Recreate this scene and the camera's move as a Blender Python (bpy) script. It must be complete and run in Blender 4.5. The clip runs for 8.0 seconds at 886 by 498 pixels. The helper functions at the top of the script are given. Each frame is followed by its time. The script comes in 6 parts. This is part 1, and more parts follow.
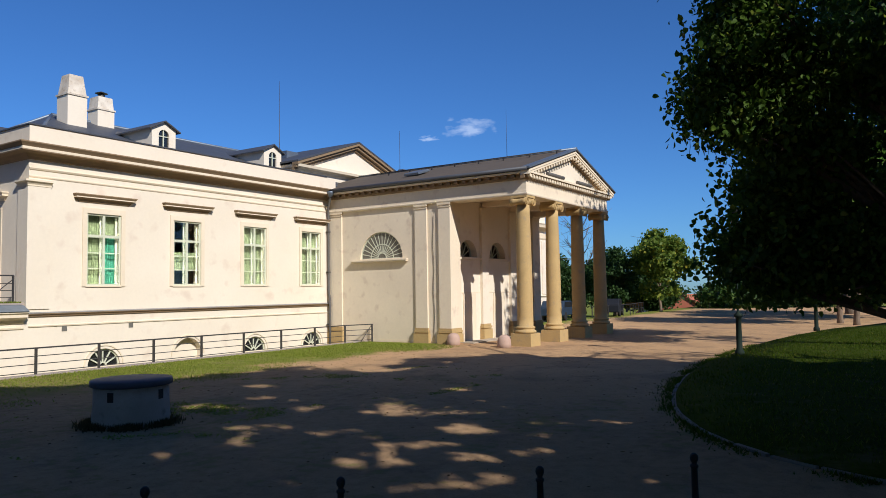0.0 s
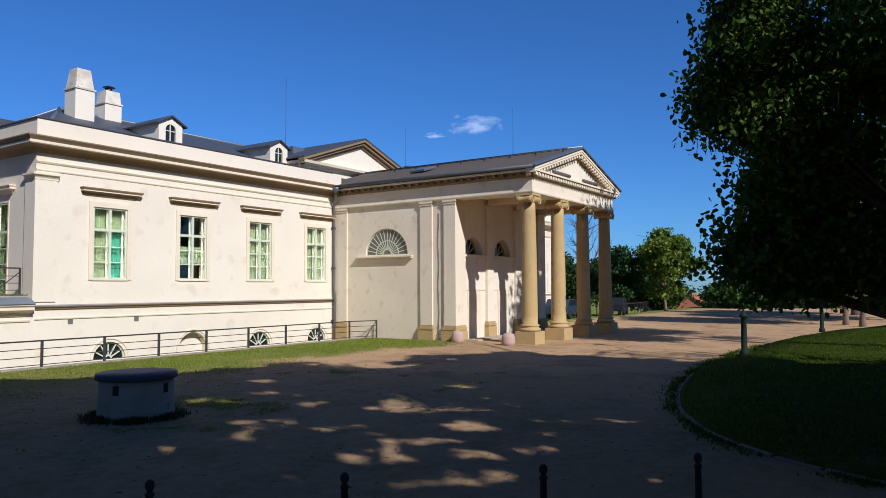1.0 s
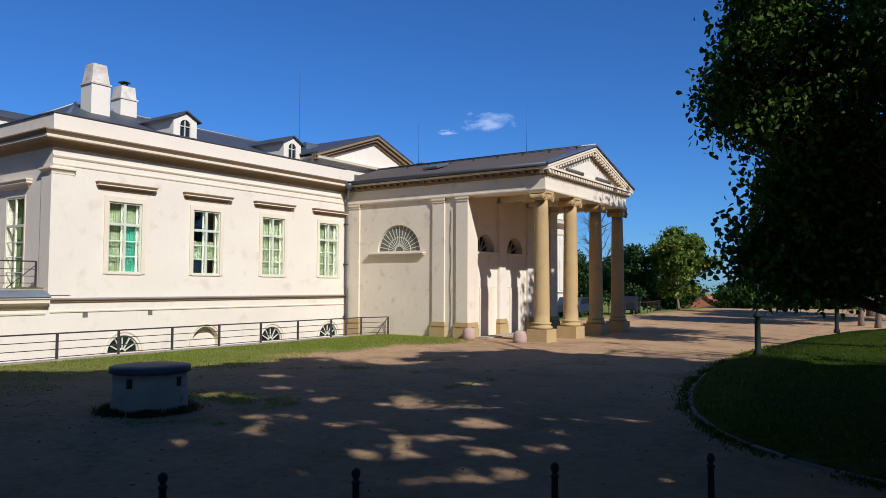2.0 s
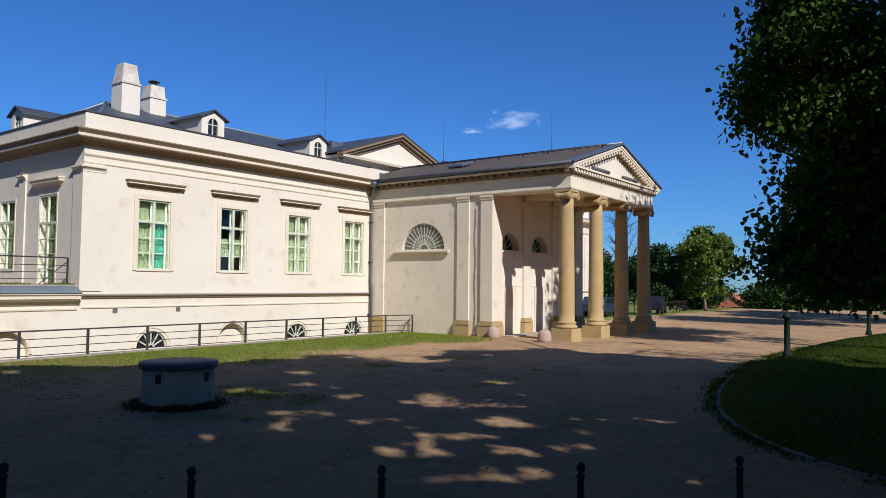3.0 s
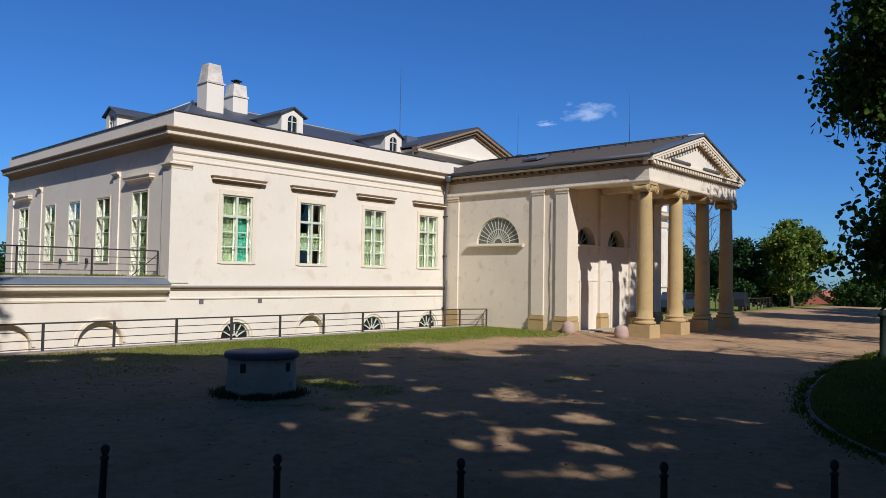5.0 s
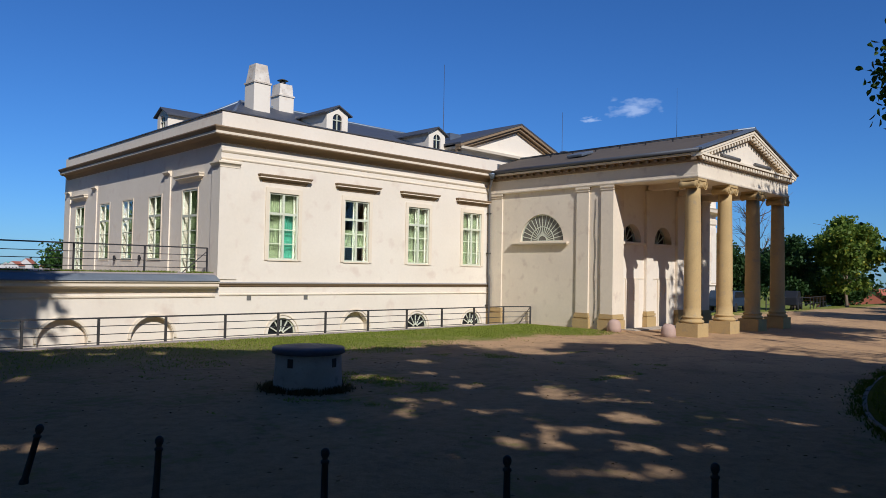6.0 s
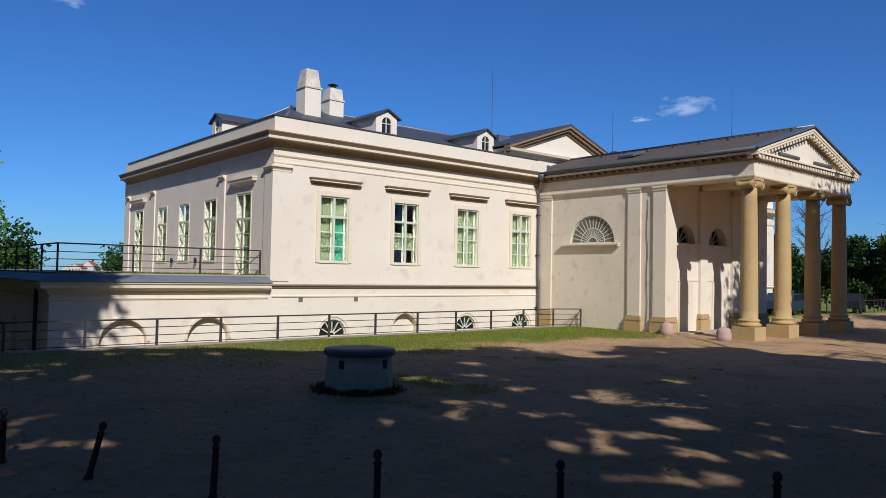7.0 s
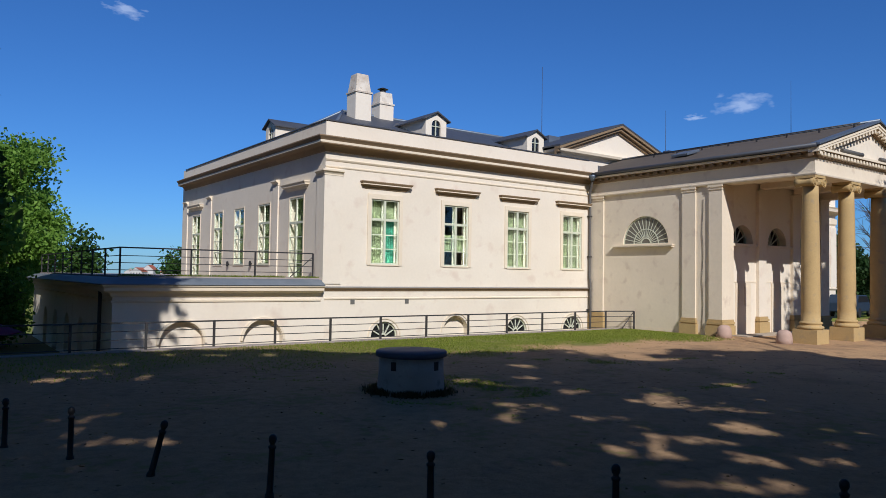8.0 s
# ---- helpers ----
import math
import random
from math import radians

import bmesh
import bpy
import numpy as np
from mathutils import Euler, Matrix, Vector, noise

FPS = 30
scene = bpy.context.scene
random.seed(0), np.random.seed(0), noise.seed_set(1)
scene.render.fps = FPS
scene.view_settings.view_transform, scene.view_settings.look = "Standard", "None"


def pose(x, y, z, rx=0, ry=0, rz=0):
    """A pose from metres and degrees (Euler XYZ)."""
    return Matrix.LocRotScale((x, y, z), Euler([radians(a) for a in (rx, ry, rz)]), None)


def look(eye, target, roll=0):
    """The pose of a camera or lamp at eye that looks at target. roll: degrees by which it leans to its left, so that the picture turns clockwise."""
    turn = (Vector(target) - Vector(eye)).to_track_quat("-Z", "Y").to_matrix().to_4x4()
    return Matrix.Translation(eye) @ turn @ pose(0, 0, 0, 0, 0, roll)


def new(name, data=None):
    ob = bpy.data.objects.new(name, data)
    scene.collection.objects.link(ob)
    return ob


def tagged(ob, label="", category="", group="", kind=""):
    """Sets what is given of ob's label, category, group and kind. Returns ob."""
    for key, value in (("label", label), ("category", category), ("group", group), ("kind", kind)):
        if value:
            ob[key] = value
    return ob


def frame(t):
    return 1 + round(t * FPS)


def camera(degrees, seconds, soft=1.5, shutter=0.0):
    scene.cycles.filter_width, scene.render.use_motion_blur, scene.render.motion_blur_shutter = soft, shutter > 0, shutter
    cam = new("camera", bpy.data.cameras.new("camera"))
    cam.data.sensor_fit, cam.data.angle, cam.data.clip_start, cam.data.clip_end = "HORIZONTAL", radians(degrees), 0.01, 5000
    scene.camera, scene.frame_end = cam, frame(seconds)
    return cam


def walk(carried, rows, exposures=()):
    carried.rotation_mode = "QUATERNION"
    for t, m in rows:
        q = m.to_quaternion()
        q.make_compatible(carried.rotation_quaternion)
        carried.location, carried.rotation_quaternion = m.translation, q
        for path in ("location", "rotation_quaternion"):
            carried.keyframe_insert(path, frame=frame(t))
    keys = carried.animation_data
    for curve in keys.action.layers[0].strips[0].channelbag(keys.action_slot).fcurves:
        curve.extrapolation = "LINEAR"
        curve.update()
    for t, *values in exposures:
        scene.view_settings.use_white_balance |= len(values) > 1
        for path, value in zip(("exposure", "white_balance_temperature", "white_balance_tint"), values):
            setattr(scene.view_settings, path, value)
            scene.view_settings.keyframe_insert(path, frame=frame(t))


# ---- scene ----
cam = camera(63.4, 8.0, soft=0.85)
PATH = [
    (0, (-14.362, -24.649, 2.591), (-12.696, -23.549, 2.708), -0.9),
    (0.5, (-14.364, -24.646, 2.593), (-12.703, -23.537, 2.705), -0.5),
    (1, (-14.369, -24.644, 2.592), (-12.71, -23.532, 2.701), -0.3),
    (1.5, (-14.367, -24.638, 2.593), (-12.714, -23.517, 2.697), -0.0),
    (3, (-14.376, -24.61, 2.587), (-12.775, -23.416, 2.683), 0.6),
    (3.5, (-14.384, -24.599, 2.59), (-12.807, -23.373, 2.683), 0.8),
    (4, (-14.404, -24.584, 2.592), (-12.858, -23.319, 2.681), 0.9),
    (4.5, (-14.411, -24.571, 2.592), (-12.9, -23.263, 2.675), 0.9),
    (6, (-14.434, -24.535, 2.583), (-13.044, -23.098, 2.65), 1.1),
    (6.5, (-14.441, -24.515, 2.586), (-13.098, -23.035, 2.653), 1.1),
    (7, (-14.447, -24.501, 2.584), (-13.157, -22.974, 2.654), 1.1),
    (7.5, (-14.457, -24.488, 2.584), (-13.222, -22.916, 2.657), 1.0),
    (8, (-14.458, -24.485, 2.578), (-13.277, -22.872, 2.652), 0.9),
]
walk(cam, [(t, look(eye, target, roll)) for t, eye, target, roll in PATH], [(0.0, 0.14, 5950, 11), (0.5, 0.12, 5600, 11), (1.5, 0.08, 5570, 12), (3.5, 0.04, 5590, 12), (4.5, -0.02, 5580, 12), (6.5, -0.07, 5670, 12), (8.0, -0.10, 5650, 12)])

# ---- light: clear morning sky, sun from the south-south-west ----
SUN_EL, SUN_AZ = radians(36.6), radians(20.5)
TO_SUN = Vector((-math.sin(SUN_AZ) * math.cos(SUN_EL), -math.cos(SUN_AZ) * math.cos(SUN_EL), math.sin(SUN_EL)))
world = bpy.data.worlds.new("sky")
scene.world = world
world.use_nodes = True
wn = world.node_tree
sky = wn.nodes.new("ShaderNodeTexSky")
sky.sky_type, sky.sun_disc = "NISHITA", False
sky.sun_elevation, sky.sun_rotation = SUN_EL, radians(180) + SUN_AZ
sky.air_density, sky.dust_density, sky.ozone_density, sky.altitude = 1.0, 0.25, 5.0, 300
clear = wn.nodes.new("ShaderNodeMix")
clear.data_type, clear.blend_type = "RGBA", "MULTIPLY"
clear.inputs[0].default_value, clear.inputs[7].default_value = 1.0, (0.65, 1.05, 1.49, 1)
wn.links.new(sky.outputs[0], clear.inputs[6])
wn.links.new(clear.outputs[2], wn.nodes["Background"].inputs[0])
wn.nodes["Background"].inputs[1].default_value = 0.061
sun = new("sun", bpy.data.lights.new("sun", "SUN"))
sun.data.energy, sun.data.angle, sun.data.color = 4.7, radians(0.53), (1.0, 0.92, 0.80)
sun.matrix_world = Matrix.Translation((0, 0, 40)) @ TO_SUN.to_track_quat("Z", "Y").to_matrix().to_4x4()


# ---- materials ----
def mat(name, base, second, rough=0.85, big=0.5, small=14.0, bump=0.25, amount=0.5, fine=0.35, metal=0.0, spec=0.3, dist=0.01, stretch=(1, 1, 1), per_object=0.0, third=None):
    """A weathered surface: base drifts to second in broad patches, grain and relief on top; third: stains."""
    m = bpy.data.materials.new(name)
    m.use_nodes = True
    t = m.node_tree
    b = t.nodes["Principled BSDF"]
    b.inputs["Roughness"].default_value, b.inputs["Metallic"].default_value = rough, metal
    b.inputs["Specular IOR Level"].default_value = spec
    g = t.nodes.new("ShaderNodeNewGeometry")
    mp = t.nodes.new("ShaderNodeMapping")
    mp.inputs["Scale"].default_value = stretch
    t.links.new(g.outputs["Position"], mp.inputs[0])

    def cloud(scale, detail, lo, hi):
        n = t.nodes.new("ShaderNodeTexNoise")
        n.inputs["Scale"].default_value, n.inputs["Detail"].default_value = scale, detail
        t.links.new(mp.outputs[0], n.inputs["Vector"])
        r = t.nodes.new("ShaderNodeMapRange")
        r.inputs[1].default_value, r.inputs[2].default_value = lo, hi
        t.links.new(n.outputs[0], r.inputs[0])
        return n, r

    def mix(f, a, c, blend="MIX"):
        x = t.nodes.new("ShaderNodeMix")
        x.data_type, x.blend_type = "RGBA", blend
        for socket, v in ((x.inputs[0], f), (x.inputs[6], a), (x.inputs[7], c)):
            if isinstance(v, bpy.types.NodeSocket):
                t.links.new(v, socket)
            elif isinstance(v, tuple):
                socket.default_value = (*v, 1)
            else:
                socket.default_value = v
        return x.outputs[2]

    def times(a, k):
        x = t.nodes.new("ShaderNodeMath")
        x.operation = "MULTIPLY"
        t.links.new(a, x.inputs[0])
        x.inputs[1].default_value = k
        return x.outputs[0]

    _, big_r = cloud(big, 5, 0.35, 0.7)
    small_n, small_r = cloud(small, 6, 0.3, 0.75)
    col = mix(times(big_r.outputs[0], amount), base, second)
    col = mix(times(small_r.outputs[0], fine), col, tuple(c * 0.62 for c in base))
    if third:
        _, st = cloud(big * 3.1, 8, 0.58, 0.72)
        col = mix(times(st.outputs[0], 0.75), col, third)
    if per_object:
        o = t.nodes.new("ShaderNodeObjectInfo")
        col = mix(times(o.outputs["Random"], per_object), col, tuple(c * 0.55 for c in base))
    t.links.new(col, b.inputs["Base Color"])
    bp = t.nodes.new("ShaderNodeBump")
    bp.inputs["Strength"].default_value, bp.inputs["Distance"].default_value = bump, dist
    t.links.new(small_n.outputs[0], bp.inputs["Height"])
    t.links.new(bp.outputs[0], b.inputs["Normal"])
    return m


PLASTER = mat("cream_plaster", (0.80, 0.71, 0.57), (0.73, 0.63, 0.49), 0.9, 0.45, 9, 0.2, 0.6, 0.11, third=(0.67, 0.55, 0.43))
PLASTER_OLD = mat("weathered_plaster", (0.79, 0.68, 0.515), (0.71, 0.60, 0.45), 0.9, 0.6, 8, 0.25, 0.6, 0.14, third=(0.60, 0.48, 0.36))
SOOTY = mat("stained_render", (0.74, 0.66, 0.54), (0.40, 0.31, 0.22), 0.9, 2.2, 9, 0.3, 0.75, 0.3, third=(0.30, 0.22, 0.15))
TRIM = mat("painted_render_trim", (0.79, 0.68, 0.51), (0.68, 0.56, 0.40), 0.85, 0.8, 10, 0.15, 0.5, 0.12)
# moulding brown; on cornice soffits, portico beds and mutules it also paints shade
BROWN = mat("brown_moulding_with_shade", (0.27, 0.185, 0.105), (0.21, 0.145, 0.085), 0.85, 1.2, 14, 0.2, 0.5, 0.2)
SAND = mat("sandstone", (0.51, 0.355, 0.155), (0.41, 0.285, 0.13), 0.9, 1.1, 18, 0.35, 0.6, 0.3, third=(0.34, 0.26, 0.16))
GRANITE = mat("pink_granite", (0.50, 0.345, 0.27), (0.40, 0.28, 0.22), 0.8, 3, 60, 0.3, 0.5, 0.4)
SLATE = mat("dark_slate", (0.055, 0.060, 0.072), (0.085, 0.088, 0.10), 0.55, 1.4, 12, 0.3, 0.6, 0.4, spec=0.5, stretch=(1, 1, 4))
SHINGLE = mat("brown_grey_shingle", (0.105, 0.083, 0.062), (0.14, 0.112, 0.082), 0.8, 1.2, 10, 0.4, 0.6, 0.4, stretch=(1, 1, 5))
ZINC = mat("weathered_zinc", (0.15, 0.18, 0.22), (0.22, 0.25, 0.29), 0.5, 1.2, 8, 0.1, 0.6, 0.2, metal=0.5)
ZINC_PALE = mat("pale_zinc", (0.19, 0.215, 0.235), (0.26, 0.28, 0.30), 0.6, 1.2, 8, 0.1, 0.6, 0.2, metal=0.3)
IRON = mat("dark_painted_iron", (0.035, 0.033, 0.032), (0.06, 0.05, 0.045), 0.5, 4, 40, 0.15, 0.5, 0.3, spec=0.5)
LAMP_GREY = mat("grey_lamp_housing", (0.13, 0.12, 0.11), (0.09, 0.085, 0.08), 0.55, 3, 30, 0.1, 0.5, 0.2)
FLASHING = mat("grey_flashing", (0.30, 0.285, 0.265), (0.22, 0.21, 0.20), 0.75, 2, 14, 0.1, 0.5, 0.2, spec=0.2)
# opaque grey base stands in for reflections and curtains behind the fan panes
FAN_GLASS = mat("pale_fan_glass", (0.15, 0.14, 0.11), (0.11, 0.105, 0.085), 0.25, 1.2, 10, 0.02, 0.5, 0.2, spec=0.5)
LAMP_GREEN = mat("dark_green_lamp_paint", (0.016, 0.026, 0.020), (0.024, 0.034, 0.026), 0.75, 3, 30, 0.1, 0.5, 0.2, spec=0.1)
BOLLARD = mat("black_iron", (0.016, 0.016, 0.018), (0.03, 0.028, 0.026), 0.6, 6, 50, 0.2, 0.5, 0.3, spec=0.25)
WOOD_WHITE = mat("painted_window_wood", (0.60, 0.61, 0.47), (0.52, 0.53, 0.40), 0.55, 2, 30, 0.1, 0.4, 0.12)
SHUTTER = mat("pale_green_blind", (0.20, 0.24, 0.125), (0.17, 0.205, 0.105), 0.8, 1.5, 12, 0.15, 0.5, 0.15)
TEAL = mat("teal_curtain", (0.05, 0.24, 0.15), (0.045, 0.20, 0.13), 0.8, 3, 12, 0.2, 0.5, 0.15)
DARKROOM = mat("grey_room_lining", (0.16, 0.15, 0.13), (0.12, 0.115, 0.10), 0.9, 0.6, 8, 0.1, 0.5, 0.2)
CONCRETE = mat("old_concrete", (0.40, 0.335, 0.29), (0.29, 0.24, 0.21), 0.9, 1.6, 22, 0.4, 0.7, 0.3, third=(0.20, 0.17, 0.15))
LID = mat("painted_well_lid", (0.075, 0.08, 0.11), (0.055, 0.06, 0.08), 0.6, 2, 25, 0.2, 0.5, 0.2)
KERB = mat("kerb_stone", (0.24, 0.20, 0.16), (0.16, 0.135, 0.11), 0.9, 2, 20, 0.4, 0.6, 0.3, per_object=0.4)
PAVING = mat("porch_paving", (0.45, 0.38, 0.29), (0.38, 0.31, 0.24), 0.85, 1.4, 16, 0.3, 0.6, 0.3)
BARK = mat("bark", (0.15, 0.11, 0.08), (0.09, 0.07, 0.05), 0.95, 2, 14, 0.9, 0.6, 0.5, dist=0.04, stretch=(1, 1, 0.25))
BARK_PALE = mat("pale_bark", (0.22, 0.16, 0.11), (0.15, 0.11, 0.08), 0.95, 2, 14, 0.9, 0.6, 0.5, dist=0.04, stretch=(1, 1, 0.25))
ROOF_RED = mat("red_roof_tile", (0.42, 0.13, 0.07), (0.32, 0.10, 0.06), 0.85, 0.3, 3, 0.2, 0.5, 0.3)
TOWN_WALL = mat("town_plaster", (0.55, 0.52, 0.48), (0.45, 0.43, 0.40), 0.9, 0.1, 1, 0.1, 0.5, 0.2)
COPPER = mat("green_copper_roof", (0.16, 0.50, 0.40), (0.13, 0.42, 0.35), 0.7, 0.2, 2, 0.1, 0.5, 0.2)
BENCH_WOOD = mat("orange_brown_timber", (0.34, 0.15, 0.05), (0.26, 0.11, 0.04), 0.7, 2, 20, 0.2, 0.5, 0.3)
CAR_PAINT = mat("dark_car_paint", (0.015, 0.017, 0.022), (0.02, 0.022, 0.028), 0.7, 1, 30, 0.0, 0.3, 0.05, spec=0.12)
CAR_BLUE = mat("blue_grey_car_paint", (0.022, 0.038, 0.065), (0.02, 0.03, 0.05), 0.6, 1, 30, 0.0, 0.3, 0.05, spec=0.15)
CAR_GLASS = mat("tinted_car_glass", (0.012, 0.013, 0.015), (0.016, 0.017, 0.02), 0.45, 1, 30, 0.0, 0.3, 0.05, spec=0.15)
RUBBER = mat("tyre_rubber", (0.02, 0.02, 0.02), (0.03, 0.03, 0.03), 0.9, 4, 40, 0.2)
WINE = mat("wine_red_canvas", (0.20, 0.03, 0.07), (0.15, 0.02, 0.06), 0.85, 2, 20, 0.1)


def leaf_material(name, dark, light, warm=None, gloss=0.22):
    m = bpy.data.materials.new(name)
    m.use_nodes = True
    t = m.node_tree
    b = t.nodes["Principled BSDF"]
    g = t.nodes.new("ShaderNodeNewGeometry")
    r = t.nodes.new("ShaderNodeValToRGB")
    r.color_ramp.elements[0].color, r.color_ramp.elements[1].color = (*dark, 1), (*light, 1)
    if warm:
        e = r.color_ramp.elements.new(0.9)
        e.color = (*light, 1)
        r.color_ramp.elements[2].color = (*warm, 1)
    t.links.new(g.outputs["Random Per Island"], r.inputs[0])
    t.links.new(r.outputs[0], b.inputs["Base Color"])
    b.inputs["Roughness"].default_value, b.inputs["Specular IOR Level"].default_value = 0.55, gloss
    tr = t.nodes.new("ShaderNodeBsdfTranslucent")
    t.links.new(r.outputs[0], tr.inputs[0])
    mx = t.nodes.new("ShaderNodeMixShader")
    mx.inputs[0].default_value = 0.45
    t.links.new(b.outputs[0], mx.inputs[1])
    t.links.new(tr.outputs[0], mx.inputs[2])
    t.links.new(mx.outputs[0], t.nodes["Material Output"].inputs[0])
    return m


def cloud_material():
    """Thin bright vapour of the sky's backdrop, thick in the middle and frayed at its rim."""
    m = bpy.data.materials.new("cloud_vapour")
    m.use_nodes = True
    t = m.node_tree
    n, l = t.nodes, t.links
    co = n.new("ShaderNodeTexCoord")
    size = n.new("ShaderNodeVectorMath")
    size.operation = "LENGTH"
    l.new(co.outputs["Object"], size.inputs[0])
    info = n.new("ShaderNodeObjectInfo")
    tex = n.new("ShaderNodeTexNoise")
    tex.noise_dimensions = "4D"
    tex.inputs["Scale"].default_value, tex.inputs["Detail"].default_value, tex.inputs["Roughness"].default_value = 1.7, 6.0, 0.5
    l.new(co.outputs["Object"], tex.inputs["Vector"])
    seed = n.new("ShaderNodeMath")
    seed.operation = "MULTIPLY"
    seed.inputs[1].default_value = 20.0
    l.new(info.outputs["Random"], seed.inputs[0])
    l.new(seed.outputs[0], tex.inputs["W"])
    less = n.new("ShaderNodeMath")
    less.operation = "MULTIPLY_ADD"
    less.inputs[1].default_value = -0.42
    l.new(size.outputs["Value"], less.inputs[0])
    l.new(tex.outputs[0], less.inputs[2])
    fade = n.new("ShaderNodeMapRange")
    fade.inputs[1].default_value, fade.inputs[2].default_value, fade.inputs[3].default_value, fade.inputs[4].default_value = 0.20, 0.46, 0.0, 0.42
    l.new(less.outputs[0], fade.inputs[0])
    e = n.new("ShaderNodeEmission")
    e.inputs[0].default_value, e.inputs[1].default_value = (0.80, 0.88, 1.0, 1), 0.95
    c = n.new("ShaderNodeBsdfTransparent")
    x = n.new("ShaderNodeMixShader")
    l.new(fade.outputs[0], x.inputs[0])
    l.new(c.outputs[0], x.inputs[1])
    l.new(e.outputs[0], x.inputs[2])
    l.new(x.outputs[0], n["Material Output"].inputs[0])
    return m


CLOUD = cloud_material()
LEAF = leaf_material("broad_leaf", (0.025, 0.06, 0.012), (0.085, 0.165, 0.03), (0.17, 0.22, 0.035))
LEAF_CATALPA = leaf_material("catalpa_leaf", (0.030, 0.075, 0.010), (0.105, 0.18, 0.022), (0.24, 0.27, 0.035))
LEAF_LIGHT = leaf_material("linden_leaf", (0.10, 0.20, 0.022), (0.23, 0.38, 0.055))
LEAF_YELLOW = leaf_material("yellowing_leaf", (0.08, 0.14, 0.02), (0.20, 0.26, 0.035), (0.48, 0.42, 0.04))
LEAF_DARK = leaf_material("yew_needle", (0.025, 0.058, 0.016), (0.06, 0.115, 0.028))
GRASS_DRY = leaf_material("worn_grass_blade", (0.15, 0.20, 0.025), (0.27, 0.32, 0.05), (0.40, 0.34, 0.11), 0.04)
GRASS = leaf_material("grass_blade", (0.034, 0.062, 0.005), (0.082, 0.122, 0.011), (0.19, 0.17, 0.04), 0.03)


def glass_material():
    m = bpy.data.materials.new("window_glass")
    m.use_nodes = True
    b = m.node_tree.nodes["Principled BSDF"]
    b.inputs["Base Color"].default_value = (0.92, 0.96, 0.93, 1)
    b.inputs["Roughness"].default_value, b.inputs["Transmission Weight"].default_value = 0.02, 1.0
    b.inputs["IOR"].default_value = 1.45
    return m


GLASS = glass_material()


def dark_pane_material():
    m = bpy.data.materials.new("dark_glass")
    m.use_nodes = True
    b = m.node_tree.nodes["Principled BSDF"]
    b.inputs["Base Color"].default_value = (0.015, 0.017, 0.02, 1)
    b.inputs["Roughness"].default_value, b.inputs["Specular IOR Level"].default_value = 0.05, 0.6
    return m


DARK_PANE = dark_pane_material()


